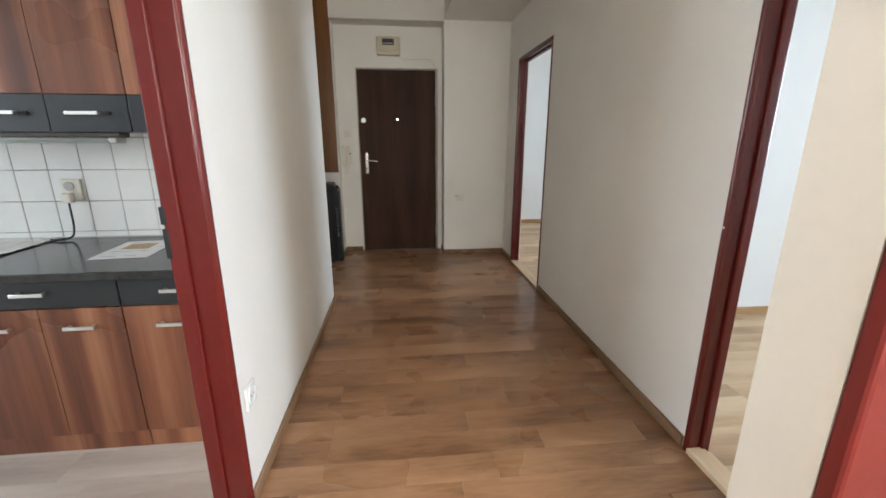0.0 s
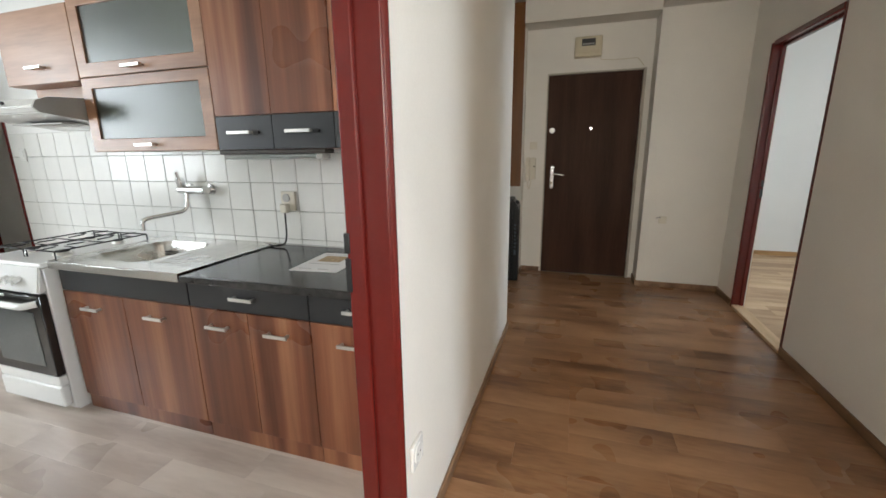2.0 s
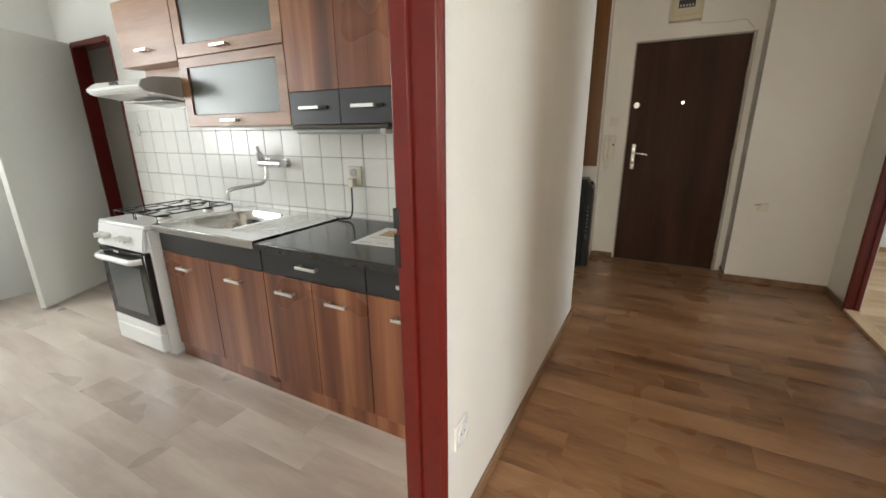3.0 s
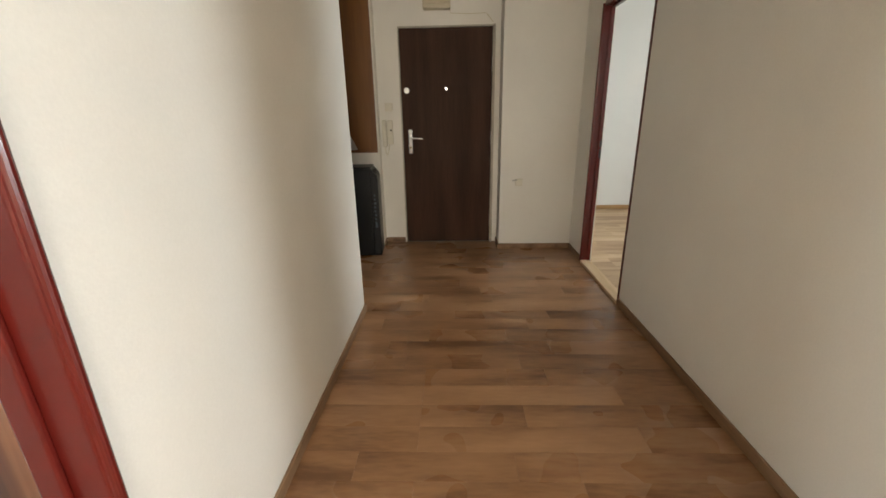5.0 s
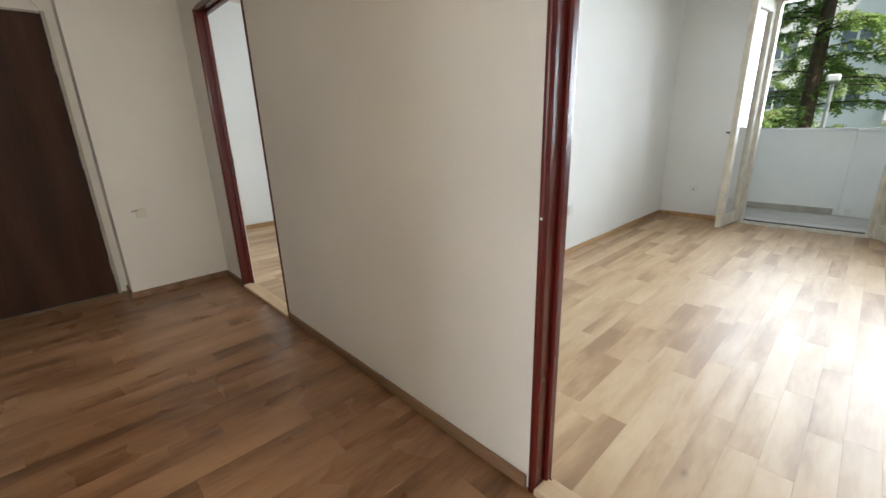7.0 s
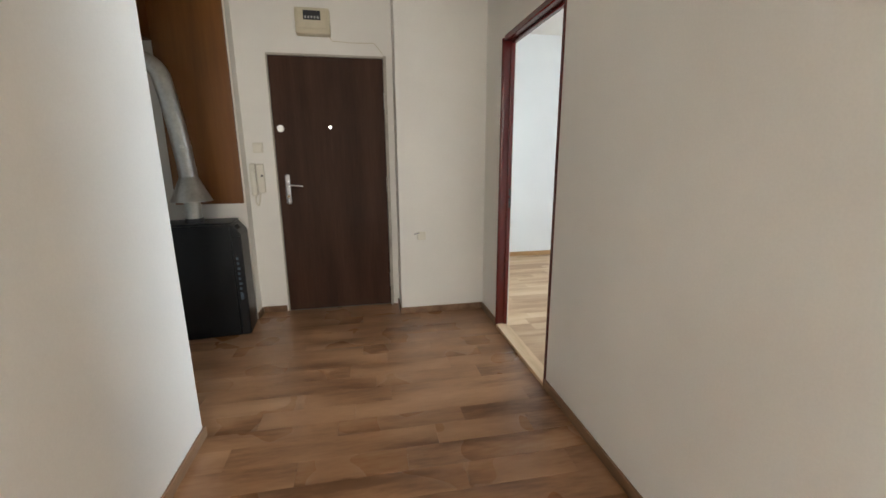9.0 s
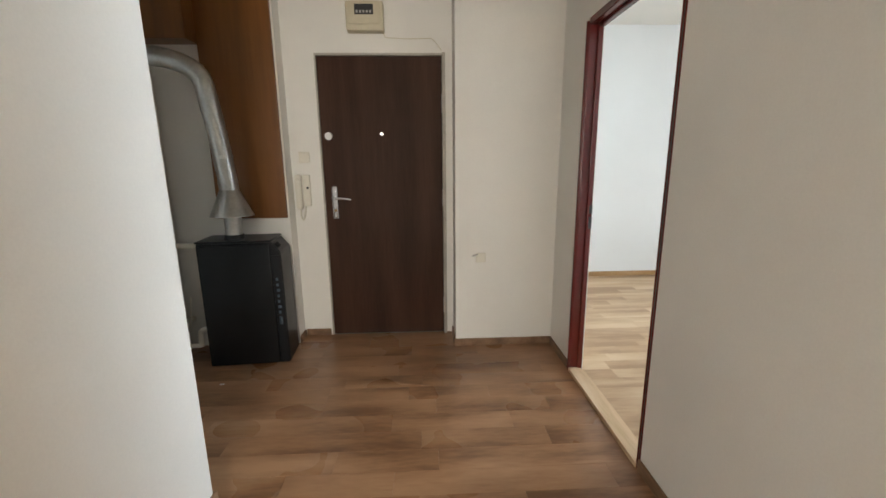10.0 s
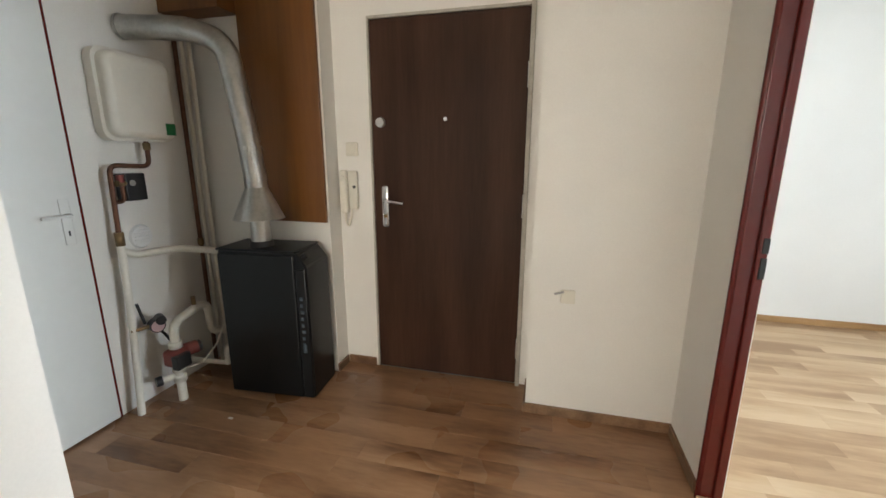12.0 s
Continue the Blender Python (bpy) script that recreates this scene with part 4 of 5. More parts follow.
def glass_flap(ob, x0, x1, z0, z1, hx):
    f = 0.062
    bm = box(x0, x1, UY, UY + 0.0185, z0, z0 + f, 0.003)
    box(x0, x1, UY, UY + 0.0185, z1 - f * 0.8, z1, 0.003, bm)
    box(x0, x0 + f, UY + 0.0005, UY + 0.018, z0 + f - 0.002, z1 - f * 0.8 + 0.002, 0.0, bm)
    box(x1 - f, x1, UY + 0.0005, UY + 0.018, z0 + f - 0.002, z1 - f * 0.8 + 0.002, 0.0, bm)
    fr = part("flap_frame", bm, WALNUT_PALE, ob, "pale walnut flap frame")
    part("pane", box(x0 + f - 0.004, x1 - f + 0.004, UY + 0.009, UY + 0.013, z0 + f - 0.004, z1 - f * 0.8 + 0.004), FROST, fr, "frosted glass pane")
    bar_handle(fr, hx, z0 + 0.030, UY, 0.12)


gc = thing("wall_cabinet", (-2.09, UY + 0.16, BZ), "wall cabinet with two frosted glass flaps in walnut frames", "kitchen cabinet", "kitchen wall cabinets")
gx0, gx1 = -2.488, -1.692
for a in (gx0, gx1 - 0.016):
    part("side_panel", box(a, a + 0.016, UY + 0.019, WY - 0.011, BZ, 2.01), PLASTIC, gc)
for z in (BZ, 1.642, 1.994):
    part("shelf", box(gx0 + 0.0161, gx1 - 0.0161, UY + 0.02, WY - 0.012, z, z + 0.016), PLASTIC, gc)
for z0, z1 in ((BZ + 0.0162, 1.6418), (1.6582, 1.9938)):
    part("back_panel", box(gx0 + 0.0161, gx1 - 0.0161, WY - 0.03, WY - 0.0115, z0, z1), PLASTIC, gc)
glass_flap(gc, gx0 + 0.002, gx1 - 0.002, BZ + 0.001, 1.648, -2.11)
glass_flap(gc, gx0 + 0.002, gx1 - 0.002, 1.652, 2.01, -2.11)

hc = thing("wall_cabinet", (-2.77, UY + 0.16, 1.63), "short pale walnut cabinet above the cooker hood", "kitchen cabinet", "kitchen wall cabinets")
part("body", box(-3.036, -2.491, UY + 0.019, WY - 0.011, 1.640, 1.985), WALNUT_PALE, hc)
f = part("flap", box(-3.035, -2.492, UY, UY + 0.0185, 1.641, 1.985, 0.0015), WALNUT_PALE, hc)
bar_handle(f, -2.77, 1.715, UY, 0.12)
part("hood_panel", box(-3.02, -2.495, UY + 0.11, UY + 0.128, 1.47, 1.638), WALNUT_PALE, hc)

ho = thing("cooker_hood", (-2.77, 1.55, 1.45), "white metal cooker hood with rounded dark end cheeks", "cooker hood")
bm = prism([(0.0, 1.505), (0.03, 1.478), (0.44, 1.425), (0.445, 1.500), (0.25, 1.555), (0.05, 1.545)], -3.075, -2.51)
for v in bm.verts:
    v.co = Vector((v.co.y, 1.345 + v.co.x, v.co.z))
bmesh.ops.recalc_face_normals(bm, faces=bm.faces)
bmesh.ops.bevel(bm, geom=bm.edges[:], offset=0.008, segments=2, affect="EDGES")
part("shell", bm, ENAMEL, ho)
for xa, xb in ((-2.509, -2.497),):
    bm = prism([(-0.005, 1.500), (0.02, 1.478), (0.45, 1.42), (0.45, 1.50), (0.25, 1.562), (0.06, 1.55), (0.01, 1.53)], xa, xb)
    for v in bm.verts:
        v.co = Vector((v.co.y, 1.345 + v.co.x, v.co.z))
    bmesh.ops.recalc_face_normals(bm, faces=bm.faces)
    part("end_cheek", bm, GREY_PLASTIC, ho, "grey end cheek")
part("filter_grille", box(-2.98, -2.60, 1.50, 1.75, 1.440, 1.4465), GREY_PLASTIC, ho)
for k in range(3):
    part("button", rod((-2.78 + k * 0.03, 1.352, 1.525), (-2.78 + k * 0.03, 1.342, 1.522), 0.008, seg=10), BLACK, ho)

ul = thing("under_cabinet_light", (-1.40, 1.70, 1.26), "unlit strip light under the wall cabinet", "strip light")
part("housing", box(-1.70, -1.15, 1.560, 1.63, 1.281, 1.2995, 0.004), DIRT, ul)
part("diffuser", box(-1.685, -1.20, 1.565, 1.625, 1.258, 1.2805, 0.008, seg=3), FROST, ul, "pale glassy diffuser")
part("end_cap", box(-1.198, -1.165, 1.563, 1.627, 1.257, 1.2805, 0.006), GREY_PLASTIC, ul)

so = thing("wall_socket", (-1.59, WY, 1.0), "cream wall socket with a plugged-in cable", "socket")
part("plate", box(-1.635, -1.550, WY - 0.024, WY - 0.007, 0.989, 1.089, 0.004), PLASTIC, so)
part("insert", rod((-1.60, WY - 0.025, 1.056), (-1.60, WY - 0.029, 1.056), 0.022), GREY_PLASTIC, so)
pg = part("plug", box(-1.622, -1.582, WY - 0.058, WY - 0.0245, 0.979, 1.026, 0.006), PLASTIC, so)
part("cable", tube([(-1.602, WY - 0.045, 0.982), (-1.600, WY - 0.050, 0.86), (-1.606, WY - 0.06, 0.812), (-1.66, WY - 0.09, CT + 0.006), (-1.70, WY - 0.07, CT + 0.008)], 0.0045, 0.04, 8), BLACK, so, "black cable")

sp = thing("wall_switch", (-3.66, WY, 1.27), "small white switch plate on the tiles", "switch")
part("plate", box(-3.69, -3.63, WY - 0.022, WY - 0.009, 1.255, 1.335, 0.004), ENAMEL, sp)
part("rocker", box(-3.68, -3.64, WY - 0.027, WY - 0.022, 1.268, 1.322, 0.003), ENAMEL, sp)
pa = thing("leaflet", (-1.10, 1.45, CT), "white printed leaflet with a tan picture on the worktop", "leaflet")
LC = (-1.195, 1.60, CT)
part("sheet", turned(box(-1.305, -1.085, 1.45, 1.755, CT + 0.0005, CT + 0.0022), LC, 4), PAPER, pa)
part("picture", turned(box(-1.26, -1.15, 1.60, 1.70, CT + 0.0023, CT + 0.0031), LC, 4), PRINT_A, pa, "tan printed picture")
for x, y, w in ((-1.28, 1.48, 0.06), (-1.19, 1.48, 0.05), (-1.28, 1.56, 0.15), (-1.28, 1.72, 0.17), (-1.13, 1.63, 0.03)):
    part("print_line", turned(box(x, x + w, y, y + 0.006, CT + 0.0023, CT + 0.0031), LC, 4), GREY_PLASTIC, pa)

SHIFT = Vector((0, 0, 0))
# pantry door in the tiled wall
pd = thing("door_7", (-4.07, 1.88, 0), "oxblood steel frame with a white door leaf standing open", "door", kind="structure")
for x, s in ((-4.375, 1), (-3.765, -1)):
    part("jamb", box(x - s * 0.014, x + s * 0.022, WY - 0.004, 1.985 + 0.003, 0, 1.93, 0.005), RED, pd)
part("head", box(-4.351, -3.789, WY - 0.004, 1.985 + 0.003, 1.90, 1.944, 0.005), RED, pd)
lf = box(-4.345, -3.575, WY - 0.045, WY - 0.008, 0.012, 1.935, 0.003)
lf = part("leaf", turned(lf, (-4.345, WY - 0.008, 0), -62), LEAF_PAINT, pd, "white painted door leaf")
for z in (0.3, 1.62):
    part("hinge", rod((-4.352, WY - 0.012, z), (-4.352, WY - 0.012, z + 0.09), 0.008), BLACK, lf)
hd = tube([(-3.685, WY - 0.045, 1.03), (-3.685, WY - 0.09, 1.03), (-3.795, WY - 0.09, 1.03)], 0.008, 0.02)
part("handle", turned(hd, (-4.345, WY - 0.008, 0), -62), SATIN, lf)

# radiator under the kitchen window
ra = thing("radiator", (-4.47, 0.4, 0.1), "white ribbed cast-iron radiator under the window", "radiator")
for k in range(18):
    y = -0.5 + k * 0.09
    part("rib", box(-4.52, -4.40, y, y + 0.065, 0.14, 0.74, 0.022, seg=3), ENAMEL, ra)
for z in (0.19, 0.69):
    part("header", rod((-4.46, -0.48, z), (-4.46, 1.10, z), 0.022), ENAMEL, ra)
for y in (-0.4, 1.0):
    part("foot", box(-4.49, -4.43, y, y + 0.04, 0.0, 0.142), ENAMEL, ra)


def casement(name, x, y0, y1, z0, z1, label, wall_from, inward):
    """A two-light window in a wall along y."""
    ob = thing(name, (x, (y0 + y1) / 2, z0), label, "window", kind="structure")
    d = 0.03
    fr = bmesh.new()
    for a, b in ((y0, y0 + 0.06), ((y0 + y1) / 2 - 0.05, (y0 + y1) / 2 + 0.05), (y1 - 0.06, y1)):
        box(x - d, x + d, a + 0.001, b - 0.001, z0, z1, 0.004, fr)
    for a, b in ((z0 + 0.001, z0 + 0.07), (z1 - 0.07, z1 - 0.001)):
        for p, q in ((y0 + 0.06, (y0 + y1) / 2 - 0.05), ((y0 + y1) / 2 + 0.05, y1 - 0.06)):
            box(x - d + 0.002, x + d - 0.002, p, q, a, b, 0.0, fr)
    part("window_frame", fr, LEAF_PAINT, ob)
    for p, q in ((y0 + 0.06, (y0 + y1) / 2 - 0.05), ((y0 + y1) / 2 + 0.05, y1 - 0.06)):
        g = part("pane", box(x - 0.003, x + 0.003, p, q, z0 + 0.07, z1 - 0.07), CLEAR, ob)
        g.visible_shadow = False
    part("window_sill", box(wall_from, wall_from + inward, y0 - 0.05, y1 + 0.05, z0 - 0.035, z0 - 0.003, 0.006), LEAF_PAINT, ob)
    return ob


casement("window_1", -4.66, -0.75, 0.65, 0.90, 2.30, "white two-light kitchen window above the radiator", -4.549, 0.14)
casement("window_2", 6.15, 2.95, 5.05, 0.90, 2.35, "white two-light window of the bright room", OUT - 0.001, -0.15)
casement("window_4", 6.15, -1.1, 0.0, 0.90, 2.35, "white two-light window beside the balcony door", OUT - 0.001, -0.15)
# unseen window added around the hall's fill lamp
fill_casement = thing("fill_window", (0.3, -2.1, 1.1), "unseen window added at the hall's near end for fill light", "window", kind="structure")
bm = box(-0.249, -0.19, -2.13, -2.07, 1.1, 2.2, 0.004)
box(0.79, 0.849, -2.13, -2.07, 1.1, 2.2, 0.004, bm)
box(-0.19, 0.79, -2.128, -2.072, 1.101, 1.16, 0.0, bm)
box(-0.19, 0.79, -2.128, -2.072, 2.14, 2.199, 0.0, bm)
part("window_frame", bm, LEAF_PAINT, fill_casement)
g = part("pane", box(-0.19, 0.79, -2.103, -2.097, 1.16, 2.14), CLEAR, fill_casement)
g.visible_shadow = False

# ---------------------------------------------------------------- balcony room
SHIFT = Vector((0, 0.075, 0))
bd = thing("balcony_door", (OUT, 0.79, 0), "old white double balcony door with both leaves open inward", "door", kind="structure")
bm = box(OUT + 0.005, OUT + 0.12, 1.30, 1.359, 0.0, 2.35, 0.004)
part("frame_side", bm, FRAME_OLD, bd)
part("frame_side", box(OUT + 0.005, OUT + 0.12, 0.221, 0.275, 0.0, 2.35, 0.004), FRAME_OLD, bd)
part("frame_head", box(OUT + 0.006, OUT + 0.119, 0.276, 1.299, 2.29, 2.349, 0.004), FRAME_OLD, bd)
part("sill", box(OUT - 0.005, OUT + 0.30, 0.276, 1.299, -0.008, 0.028, 0.006), FRAME_OLD, bd)
part("sill_strip", box(OUT + 0.045, OUT + 0.075, 0.28, 1.295, 0.0285, 0.040, 0.003), DIRT, bd)


def balcony_leaf(hy, width, degrees, knob):
    """A glazed leaf hung at hy, built shut and then swung inward."""
    s = -1 if hy > 0.8 else 1
    c = (OUT - 0.005, hy, 0)
    y = (hy, hy + s * width)
    bm = box(OUT - 0.06, OUT - 0.005, y[0], y[0] + s * 0.085, 0.03, 2.29, 0.006)
    box(OUT - 0.06, OUT - 0.005, y[1] - s * 0.085, y[1], 0.03, 2.29, 0.006, bm)
    box(OUT - 0.059, OUT - 0.006, y[0] + s * 0.085, y[1] - s * 0.085, 0.03, 0.16, 0.004, bm)
    box(OUT - 0.059, OUT - 0.006, y[0] + s * 0.085, y[1] - s * 0.085, 2.20, 2.29, 0.004, bm)
    lf = part("leaf", turned(bm, c, degrees), FRAME_OLD, bd, "weathered white glazed leaf")
    g = part("pane", turned(box(OUT - 0.036, OUT - 0.031, y[0] + s * 0.083, y[1] - s * 0.083, 0.155, 2.205), c, degrees), CLEAR, lf)
    g.visible_shadow = False
    if knob:
        part("handle_plate", turned(box(OUT - 0.065, OUT - 0.06, y[1] - s * 0.06, y[1] - s * 0.03, 0.96, 1.10, 0.002), c, degrees), DIRT, lf)
        part("handle", turned(tube([(OUT - 0.062, y[1] - s * 0.045, 1.04), (OUT - 0.11, y[1] - s * 0.045, 1.04), (OUT - 0.11, y[1] - s * 0.15, 1.03)], 0.008, 0.02), c, degrees), DIRT, lf)


balcony_leaf(1.335, 0.52, -97, True)
balcony_leaf(0.245, 0.52, 112, False)
for nm, x, z in (("room", OUT, 0.354),):
    rs = thing("wall_socket", (x, 1.80, z), "white double socket low on the balcony wall", "socket")
    part("plate", box(x - 0.012, x - 0.0005, 1.80, 1.88, z - 0.04, z + 0.04, 0.004), ENAMEL, rs)
    part("contact_hole", rod((x - 0.013, 1.84, z), (x - 0.0115, 1.84, z), 0.012), GREY_PLASTIC, rs)
SHIFT = Vector((0.14, 0.134, -0.01))
rs = thing("wall_socket", (3.6, 2.28, 0.43), "white socket on the wall between the rooms", "socket")
part("plate", box(3.42, 3.50, 2.134, 2.1455, 0.39, 0.48, 0.004), ENAMEL, rs)
part("insert", rod((3.46, 2.128, 0.435), (3.46, 2.135, 0.435), 0.022), ENAMEL, rs)

# unseen mass added over the flat so the sun misses the balcony
solo("sun_block_above", box(-4.9, 6.25, -9.0, 13.0, H + 0.21, 7.0), FACADE, "unseen block for the upper storeys, added to shade the balcony", "building", kind="structure")
# balcony
SHIFT = Vector((0.25, 0.075, 0))
solo("balcony_floor", box(6.0, 7.25, -1.2, 2.4, -0.22, -0.03), BALCONY_FLOOR, "pale worn balcony screed", "balcony floor", kind="structure")
bm = box(7.02, 7.14, 0.55, 2.4, -0.03, 1.00, 0.004)
v = box(7.02, 7.14, -1.2, 0.55, -0.03, 1.00, 0.004)
bmesh.ops.rotate(v, verts=v.verts, cent=(7.02, 0.55, 0), matrix=Matrix.Rotation(radians(-14), 3, "Z"))
me = bpy.data.meshes.new("tmp")
v.to_mesh(me)
v.free()
bm.from_mesh(me)
solo("balcony_parapet", bm, BALCONY, "white rendered balcony parapet", "parapet", kind="structure")
bm = box(6.99, 7.17, 0.55, 2.4, 1.001, 1.03, 0.005)
solo("parapet_coping", bm, BALCONY, "white coping on the balcony parapet", "coping", kind="structure")
bm = box(6.99, 7.17, -1.2, 0.55, 1.001, 1.03, 0.005)
solo("parapet_coping_bend", turned(bm, (7.02, 0.55, 0), -14), BALCONY, "white coping on the balcony parapet", "coping", kind="structure")
solo("balcony_side", box(6.0, 7.02, 1.52, 1.64, -0.03, 1.0, 0.004), BALCONY, "white rendered balcony side wall", "parapet", kind="structure")
solo("balcony_skirting", box(7.005, 7.018, 0.6, 1.51, -0.029, 0.05, 0.003), CONCRETE, "dirty skirting at the parapet foot", "trim", kind="structure")
dr = thing("balcony_drain", (6.92, 0.42, 0.04), "short dark drain spout through the parapet", "drain")
part("pipe", rod((7.08, 0.46, 0.03), (6.94, 0.46, 0.03), 0.030, seg=16), DIRT, dr)
part("collar", rod((6.942, 0.46, 0.03), (6.934, 0.46, 0.03), 0.038, seg=16), SATIN, dr)

# ---------------------------------------------------------------- outdoors
SHIFT = Vector((0, 0, 0))
G = -5.2
bm = bmesh.new()
bmesh.ops.create_grid(bm, x_segments=2, y_segments=2, size=400)
bmesh.ops.translate(bm, verts=bm.verts, vec=(0, 0, G))
solo("ground", bm, GROUND, "mown lawn around the houses", "ground", kind="structure")


def conifer(place, height, spread, seed, n_limb):
    """A spruce-like tree: tapered trunk, drooping limbs in whorls, and needle sprays along them."""
    rnd = random.Random(seed)
    ob = thing("tree", place, "tall light green conifer with drooping sprays", "tree")
    p = Vector(place)
    trunk = bmesh.new()
    rod(p, p + Vector((0, 0, height)), 0.24, 0.03, 12, trunk)
    limbs, verts, faces = bmesh.new(), [], []
    for k in range(n_limb):
        f = (k + rnd.random()) / n_limb
        z = height * (0.10 + 0.88 * f)
        a = rnd.random() * 6.283
        L = spread * (1 - 0.85 * f) * rnd.uniform(0.7, 1.1) + 0.25
        d = Vector((math.cos(a), math.sin(a), 0))
        pts = []
        for i in range(7):
            t = i / 6
            pts.append(p + Vector((0, 0, z)) + d * L * t + Vector((0, 0, 0.25 * L * t - 0.42 * L * t * t)))
        for u, w in zip(pts, pts[1:]):
            rod(u, w, 0.022, 0.016, 5, limbs, False)
        for j in range(int(30 + 34 * L)):
            t = rnd.random() ** 0.7
            q = pts[min(5, int(t * 6))].lerp(pts[min(6, int(t * 6) + 1)], t * 6 - int(t * 6))
            sd = Vector((-d.y, d.x, 0)) * rnd.choice((-1, 1))
            tip = (sd * rnd.uniform(0.3, 1) + d * rnd.uniform(0.1, 0.9) + Vector((0, 0, rnd.uniform(-0.75, 0.05)))).normalized()
            ln = rnd.uniform(0.16, 0.42)
            wd = tip.cross(Vector((rnd.uniform(-0.4, 0.4), rnd.uniform(-0.4, 0.4), 1))).normalized()
            q = q + Vector((rnd.uniform(-0.08, 0.08), rnd.uniform(-0.08, 0.08), rnd.uniform(-0.08, 0.08)))
            # a feathery spray: a row of small leaflets on both sides of a midrib
            for s in range(4):
                o = q + tip * ln * s / 4
                for sg in (-1, 1):
                    b = len(verts)
                    e = o + (tip * 0.6 + wd * sg).normalized() * ln * (0.42 - 0.07 * s) + Vector((0, 0, -0.03))
                    verts.extend([o, o + tip * ln * 0.2, e])
                    faces.append((b, b + 1, b + 2))
    part("trunk", trunk, BARK, ob)
    tagged(part("limbs", limbs, BARK, ob), kind="stuff")
    me = bpy.data.meshes.new("crown")
    me.from_pydata([v - p for v in verts], [], faces)
    me.materials.append(NEEDLES)
    cr = new("crown", me)
    cr.parent = ob
    tagged(cr, kind="stuff")
    ORIGIN[cr.name] = p


conifer((13.4, 1.75, G), 15.5, 3.0, 3, 138)
conifer((22.0, 5.2, G), 14.0, 3.6, 5, 55)

sl = thing("street_lamp", (12.0, 1.30, G), "grey street lamp post with a white lantern", "street lamp")
part("post", rod((12.0, 1.30, G), (12.0, 1.30, 1.80), 0.05, 0.035, 16), LAMP_POST, sl)
part("lantern", box(11.86, 12.10, 1.19, 1.41, 1.80, 1.95, 0.04, seg=3), ENAMEL, sl, "white lantern head")
part("lantern_glass", box(11.89, 12.07, 1.22, 1.38, 1.775, 1.7995, 0.005), FROST, sl)


def far_house(place, w, d, storeys, label):
    ob = thing("apartment_building", place, label, "building")
    x, y, z = place
    part("wall", box(x, x + d, y - w / 2, y + w / 2, z, z + storeys * 2.9 + 0.4), FACADE, ob)
    part("roof", box(x - 0.3, x + d + 0.3, y - w / 2 - 0.3, y + w / 2 + 0.3, z + storeys * 2.9 + 0.401, z + storeys * 2.9 + 0.7), CONCRETE, ob)
    for s in range(storeys):
        for k in range(int(w / 3.2)):
            yy, zz = y - w / 2 + 1.6 + k * 3.2, z + s * 2.9 + 0.9
            if k % 3 == 1:
                b = part("balcony", box(x - 1.2, x - 0.004, yy - 1.4, yy + 1.4, zz - 0.7, zz + 0.35), FACADE, ob)
                part("slab", box(x - 1.25, x - 0.004, yy - 1.45, yy + 1.45, zz - 0.86, zz - 0.701), CONCRETE, b)
                continue
            wn_ = part("window", box(x - 0.06, x - 0.004, yy - 0.75, yy + 0.75, zz, zz + 1.5), LEAF_PAINT, ob)
            for g_ in (-1, 1):
                part("pane", box(x - 0.07, x - 0.061, yy + g_ * 0.36 - 0.3, yy + g_ * 0.36 + 0.3, zz + 0.1, zz + 1.4), PANE_DARK, wn_)


far_house((34, 5.7, G), 42, 12, 6, "pale apartment block with balconies across the lawn")
ct = thing("washing", (32.78, -0.9, 1.0), "blue cloth hung on a far balcony", "laundry")
part("cloth", box(32.74, 32.799, -1.5, -0.5, 0.95, 1.9, 0.02), BLUE, ct)

# ---------------------------------------------------------------- tiles and planks, piece by piece
tiled = thing("tile_splashback", (-2.2, WY, 0.67), "white glazed square tiles behind the worktop", "tiling", kind="structure")
part("mortar", box(-3.742, -0.645, WY - 0.0035, WY - 0.0005, 0.66, 1.409), GROUT, tiled)
bm = box(-0.0742, 0.0742, -0.0085, -0.004, -0.0742, 0.0742, 0.0022, seg=1)
tile_mesh = finish(bm, "tile", TILE)
rnd = random.Random(11)
for j in range(5):
    for i in range(20):
        o = new("tile", tile_mesh)
        o.parent = tiled
        o.location = (-3.667 + i * 0.15 + 2.2, rnd.uniform(-0.0006, 0.0004), 0.735 + j * 0.15 - 0.67)
        o.rotation_euler = (radians(rnd.uniform(-0.25, 0.25)), 0, radians(rnd.uniform(-0.25, 0.25)))

PLANK_MESH = {}


def plank_mesh(mat, lx, ly):
    key = (mat.name, round(lx, 3), round(ly, 3))
    if key not in PLANK_MESH:
        c, t = 0.0003, 0.011
        hx, hy = lx / 2, ly / 2
        v = [(-hx, -hy, -t), (hx, -hy, -t), (hx, hy, -t), (-hx, hy, -t)]
        v += [(-hx, -hy, -c), (hx, -hy, -c), (hx, hy, -c), (-hx, hy, -c)]
        v += [(-hx + c, -hy + c, 0), (hx - c, -hy + c, 0), (hx - c, hy - c, 0), (-hx + c, hy - c, 0)]
        f = [(8, 9, 10, 11)]
        for k in range(4):
            m = (k + 1) % 4
            f += [(k, m, 4 + m, 4 + k), (4 + k, 4 + m, 8 + m, 8 + k)]
        me = bpy.data.meshes.new("plank")
        me.from_pydata(v, [], f)
        me.materials.append(mat)
        PLANK_MESH[key] = me
    return PLANK_MESH[key]


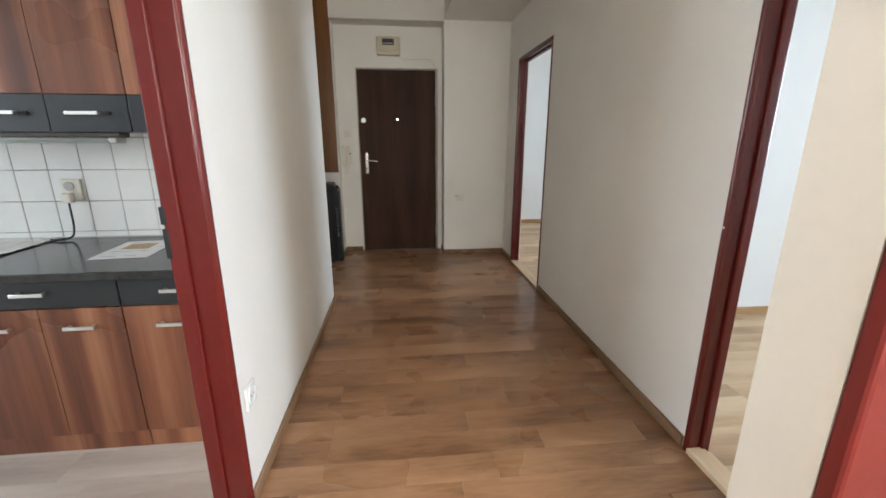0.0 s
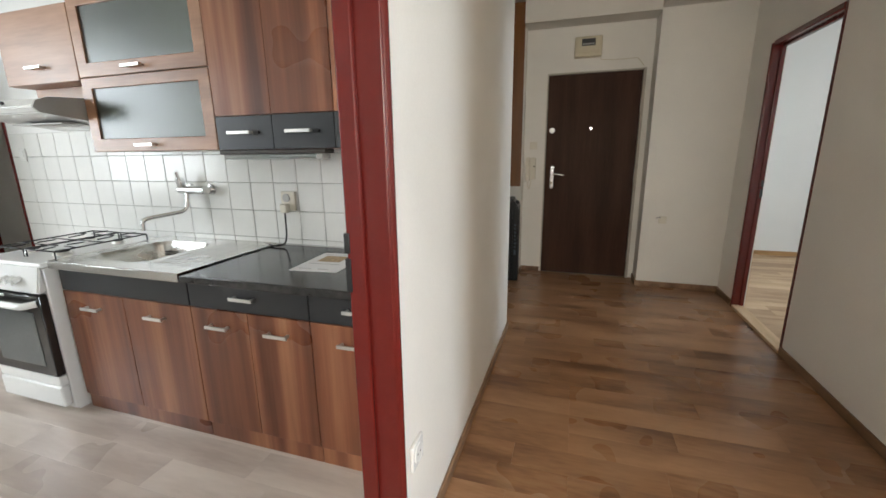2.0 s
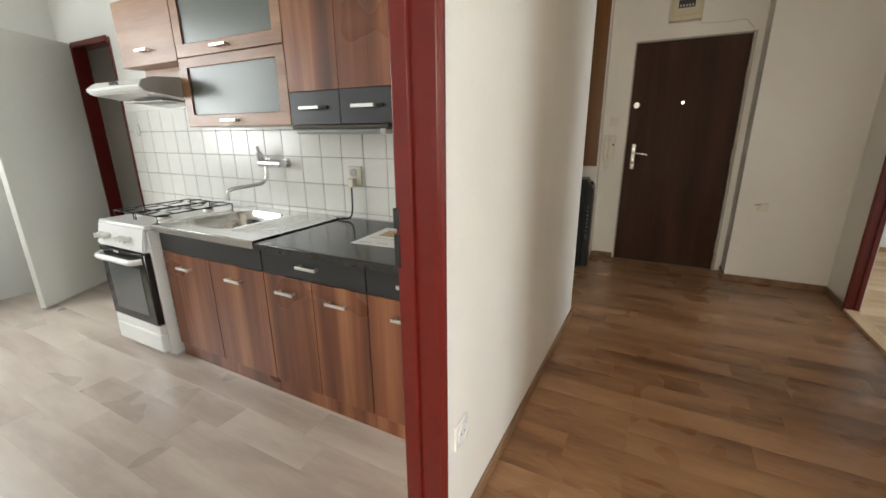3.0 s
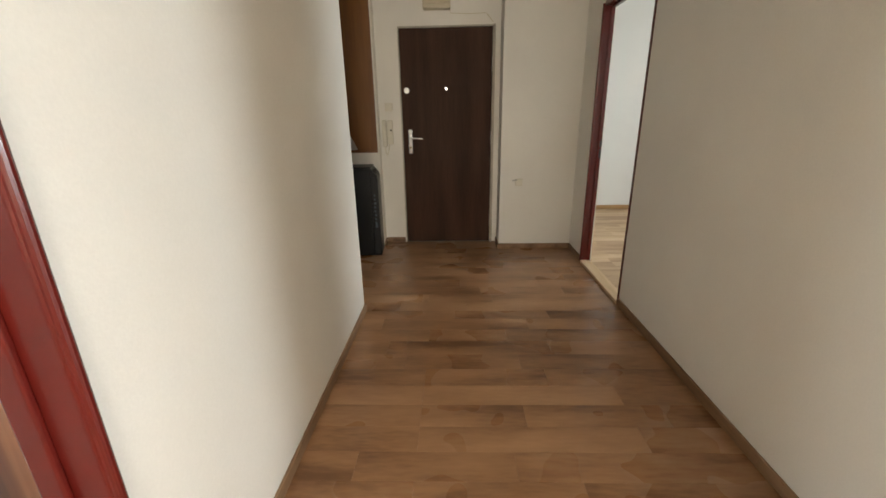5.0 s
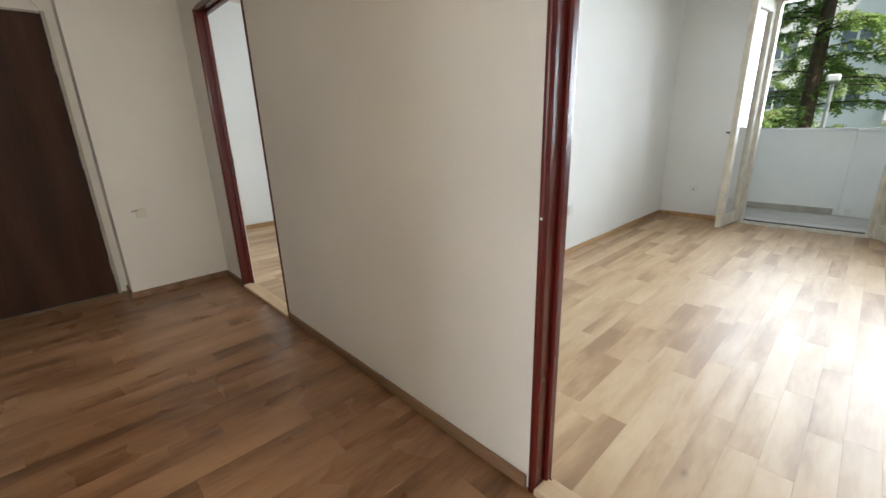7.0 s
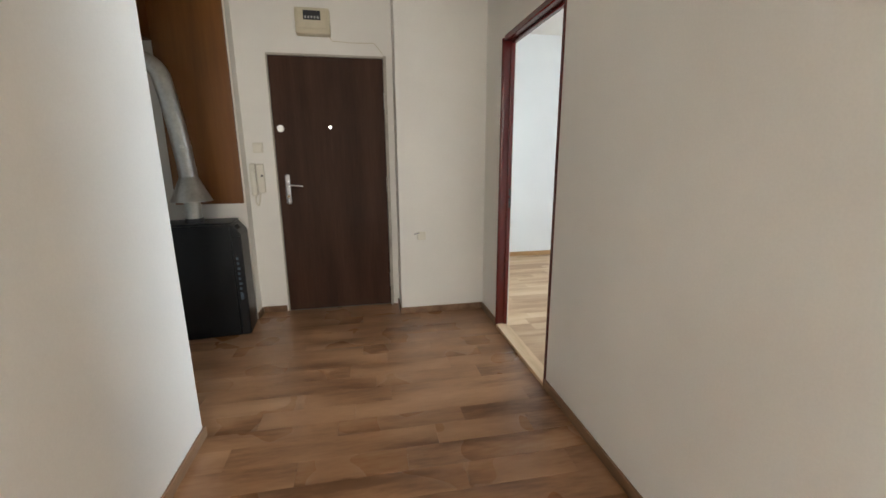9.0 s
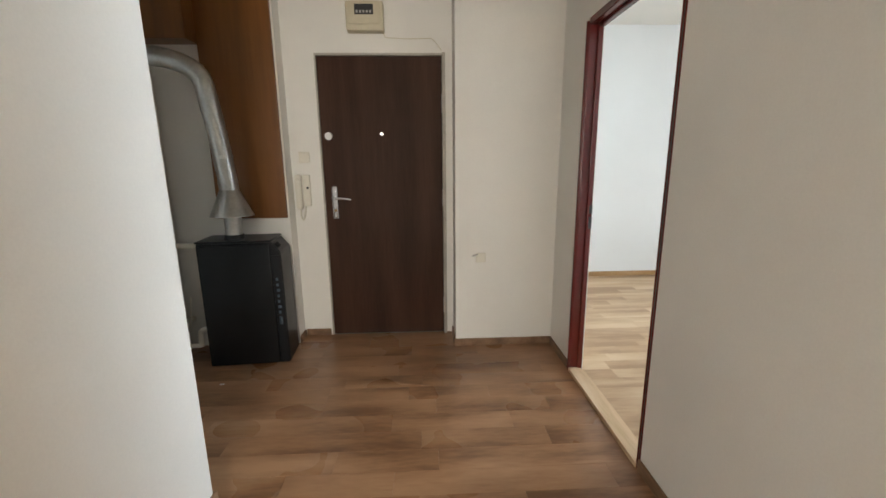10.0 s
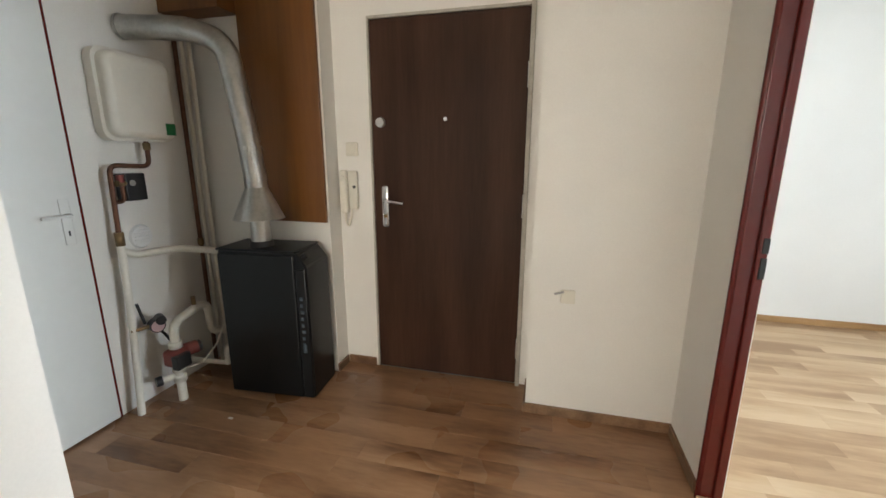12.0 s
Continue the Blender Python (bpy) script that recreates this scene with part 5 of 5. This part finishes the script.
def lay(owner, mat, x0, x1, y0, y1, width, lengths, seed):
    """Planks along x in rows, with staggered ends."""
    rnd = random.Random(seed)
    base = owner.location
    rows = max(1, round((y1 - y0) / width))
    w = (y1 - y0) / rows
    for r in range(rows):
        x, first = x0, True
        while x < x1 - 0.001:
            ln = rnd.choice(lengths)
            if first:
                ln *= rnd.choice((0.25, 0.5, 0.75, 1.0))
                first = False
            if x1 - x - ln < 0.12:
                ln = x1 - x
            o = new("plank", plank_mesh(mat, ln - 0.0003, w - 0.0003))
            o.parent = owner
            o.location = (x + ln / 2 - base.x, y0 + (r + 0.5) * w - base.y, 0)
            x += ln


hf = thing("floor_hall", (0.3, 1.5, 0), "warm brown oak-look plank flooring, slightly glossy", "floor", kind="structure")
lay(hf, HALL_FLOOR, LX, RX, -2.0, 2.72, 0.135, (0.45, 0.6, 0.9), 1)
lay(hf, HALL_FLOOR, -1.46, RX, 2.83, 4.152, 0.1305, (0.45, 0.6, 0.9), 2)
lay(hf, HALL_FLOOR, LX, RX, 2.72, 2.83, 0.108, (0.6,), 6)
lay(hf, HALL_FLOOR, -1.46, 0.50, 4.152, 4.40, 0.124, (0.6, 0.9), 7)
rf = thing("floor_balcony_room", (3.5, 0.35, 0), "light oak-look plank flooring with mixed tones", "floor", kind="structure")
lay(rf, ROOM_FLOOR, R1, OUT, -1.45, 2.28, 0.105, (0.45, 0.6, 0.75), 3)
r2 = thing("floor_bright_room", (3.5, 4.1, 0), "light oak-look plank flooring with mixed tones", "floor", kind="structure")
lay(r2, ROOM_FLOOR, R1, OUT, 2.40, 5.83, 0.105, (0.5, 0.7, 0.9), 4)
kf = thing("floor_kitchen", (-2.6, 0.2, 0), "pale grey-beige plank flooring, slightly glossy", "floor", kind="structure")
lay(kf, KITCHEN_FLOOR, -4.55, LX - 0.115, -1.6, 1.88, 0.15, (0.5, 0.75, 1.0), 5)
lay(kf, KITCHEN_FLOOR, LX - 0.115, LX, 0.132, 0.932, 0.16, (0.4,), 8)
solo("floor_pantry", box(-4.55, -3.12, 1.88, 2.75, -0.011, -0.001), KITCHEN_FLOOR, "pale pantry floor", "floor", kind="structure")
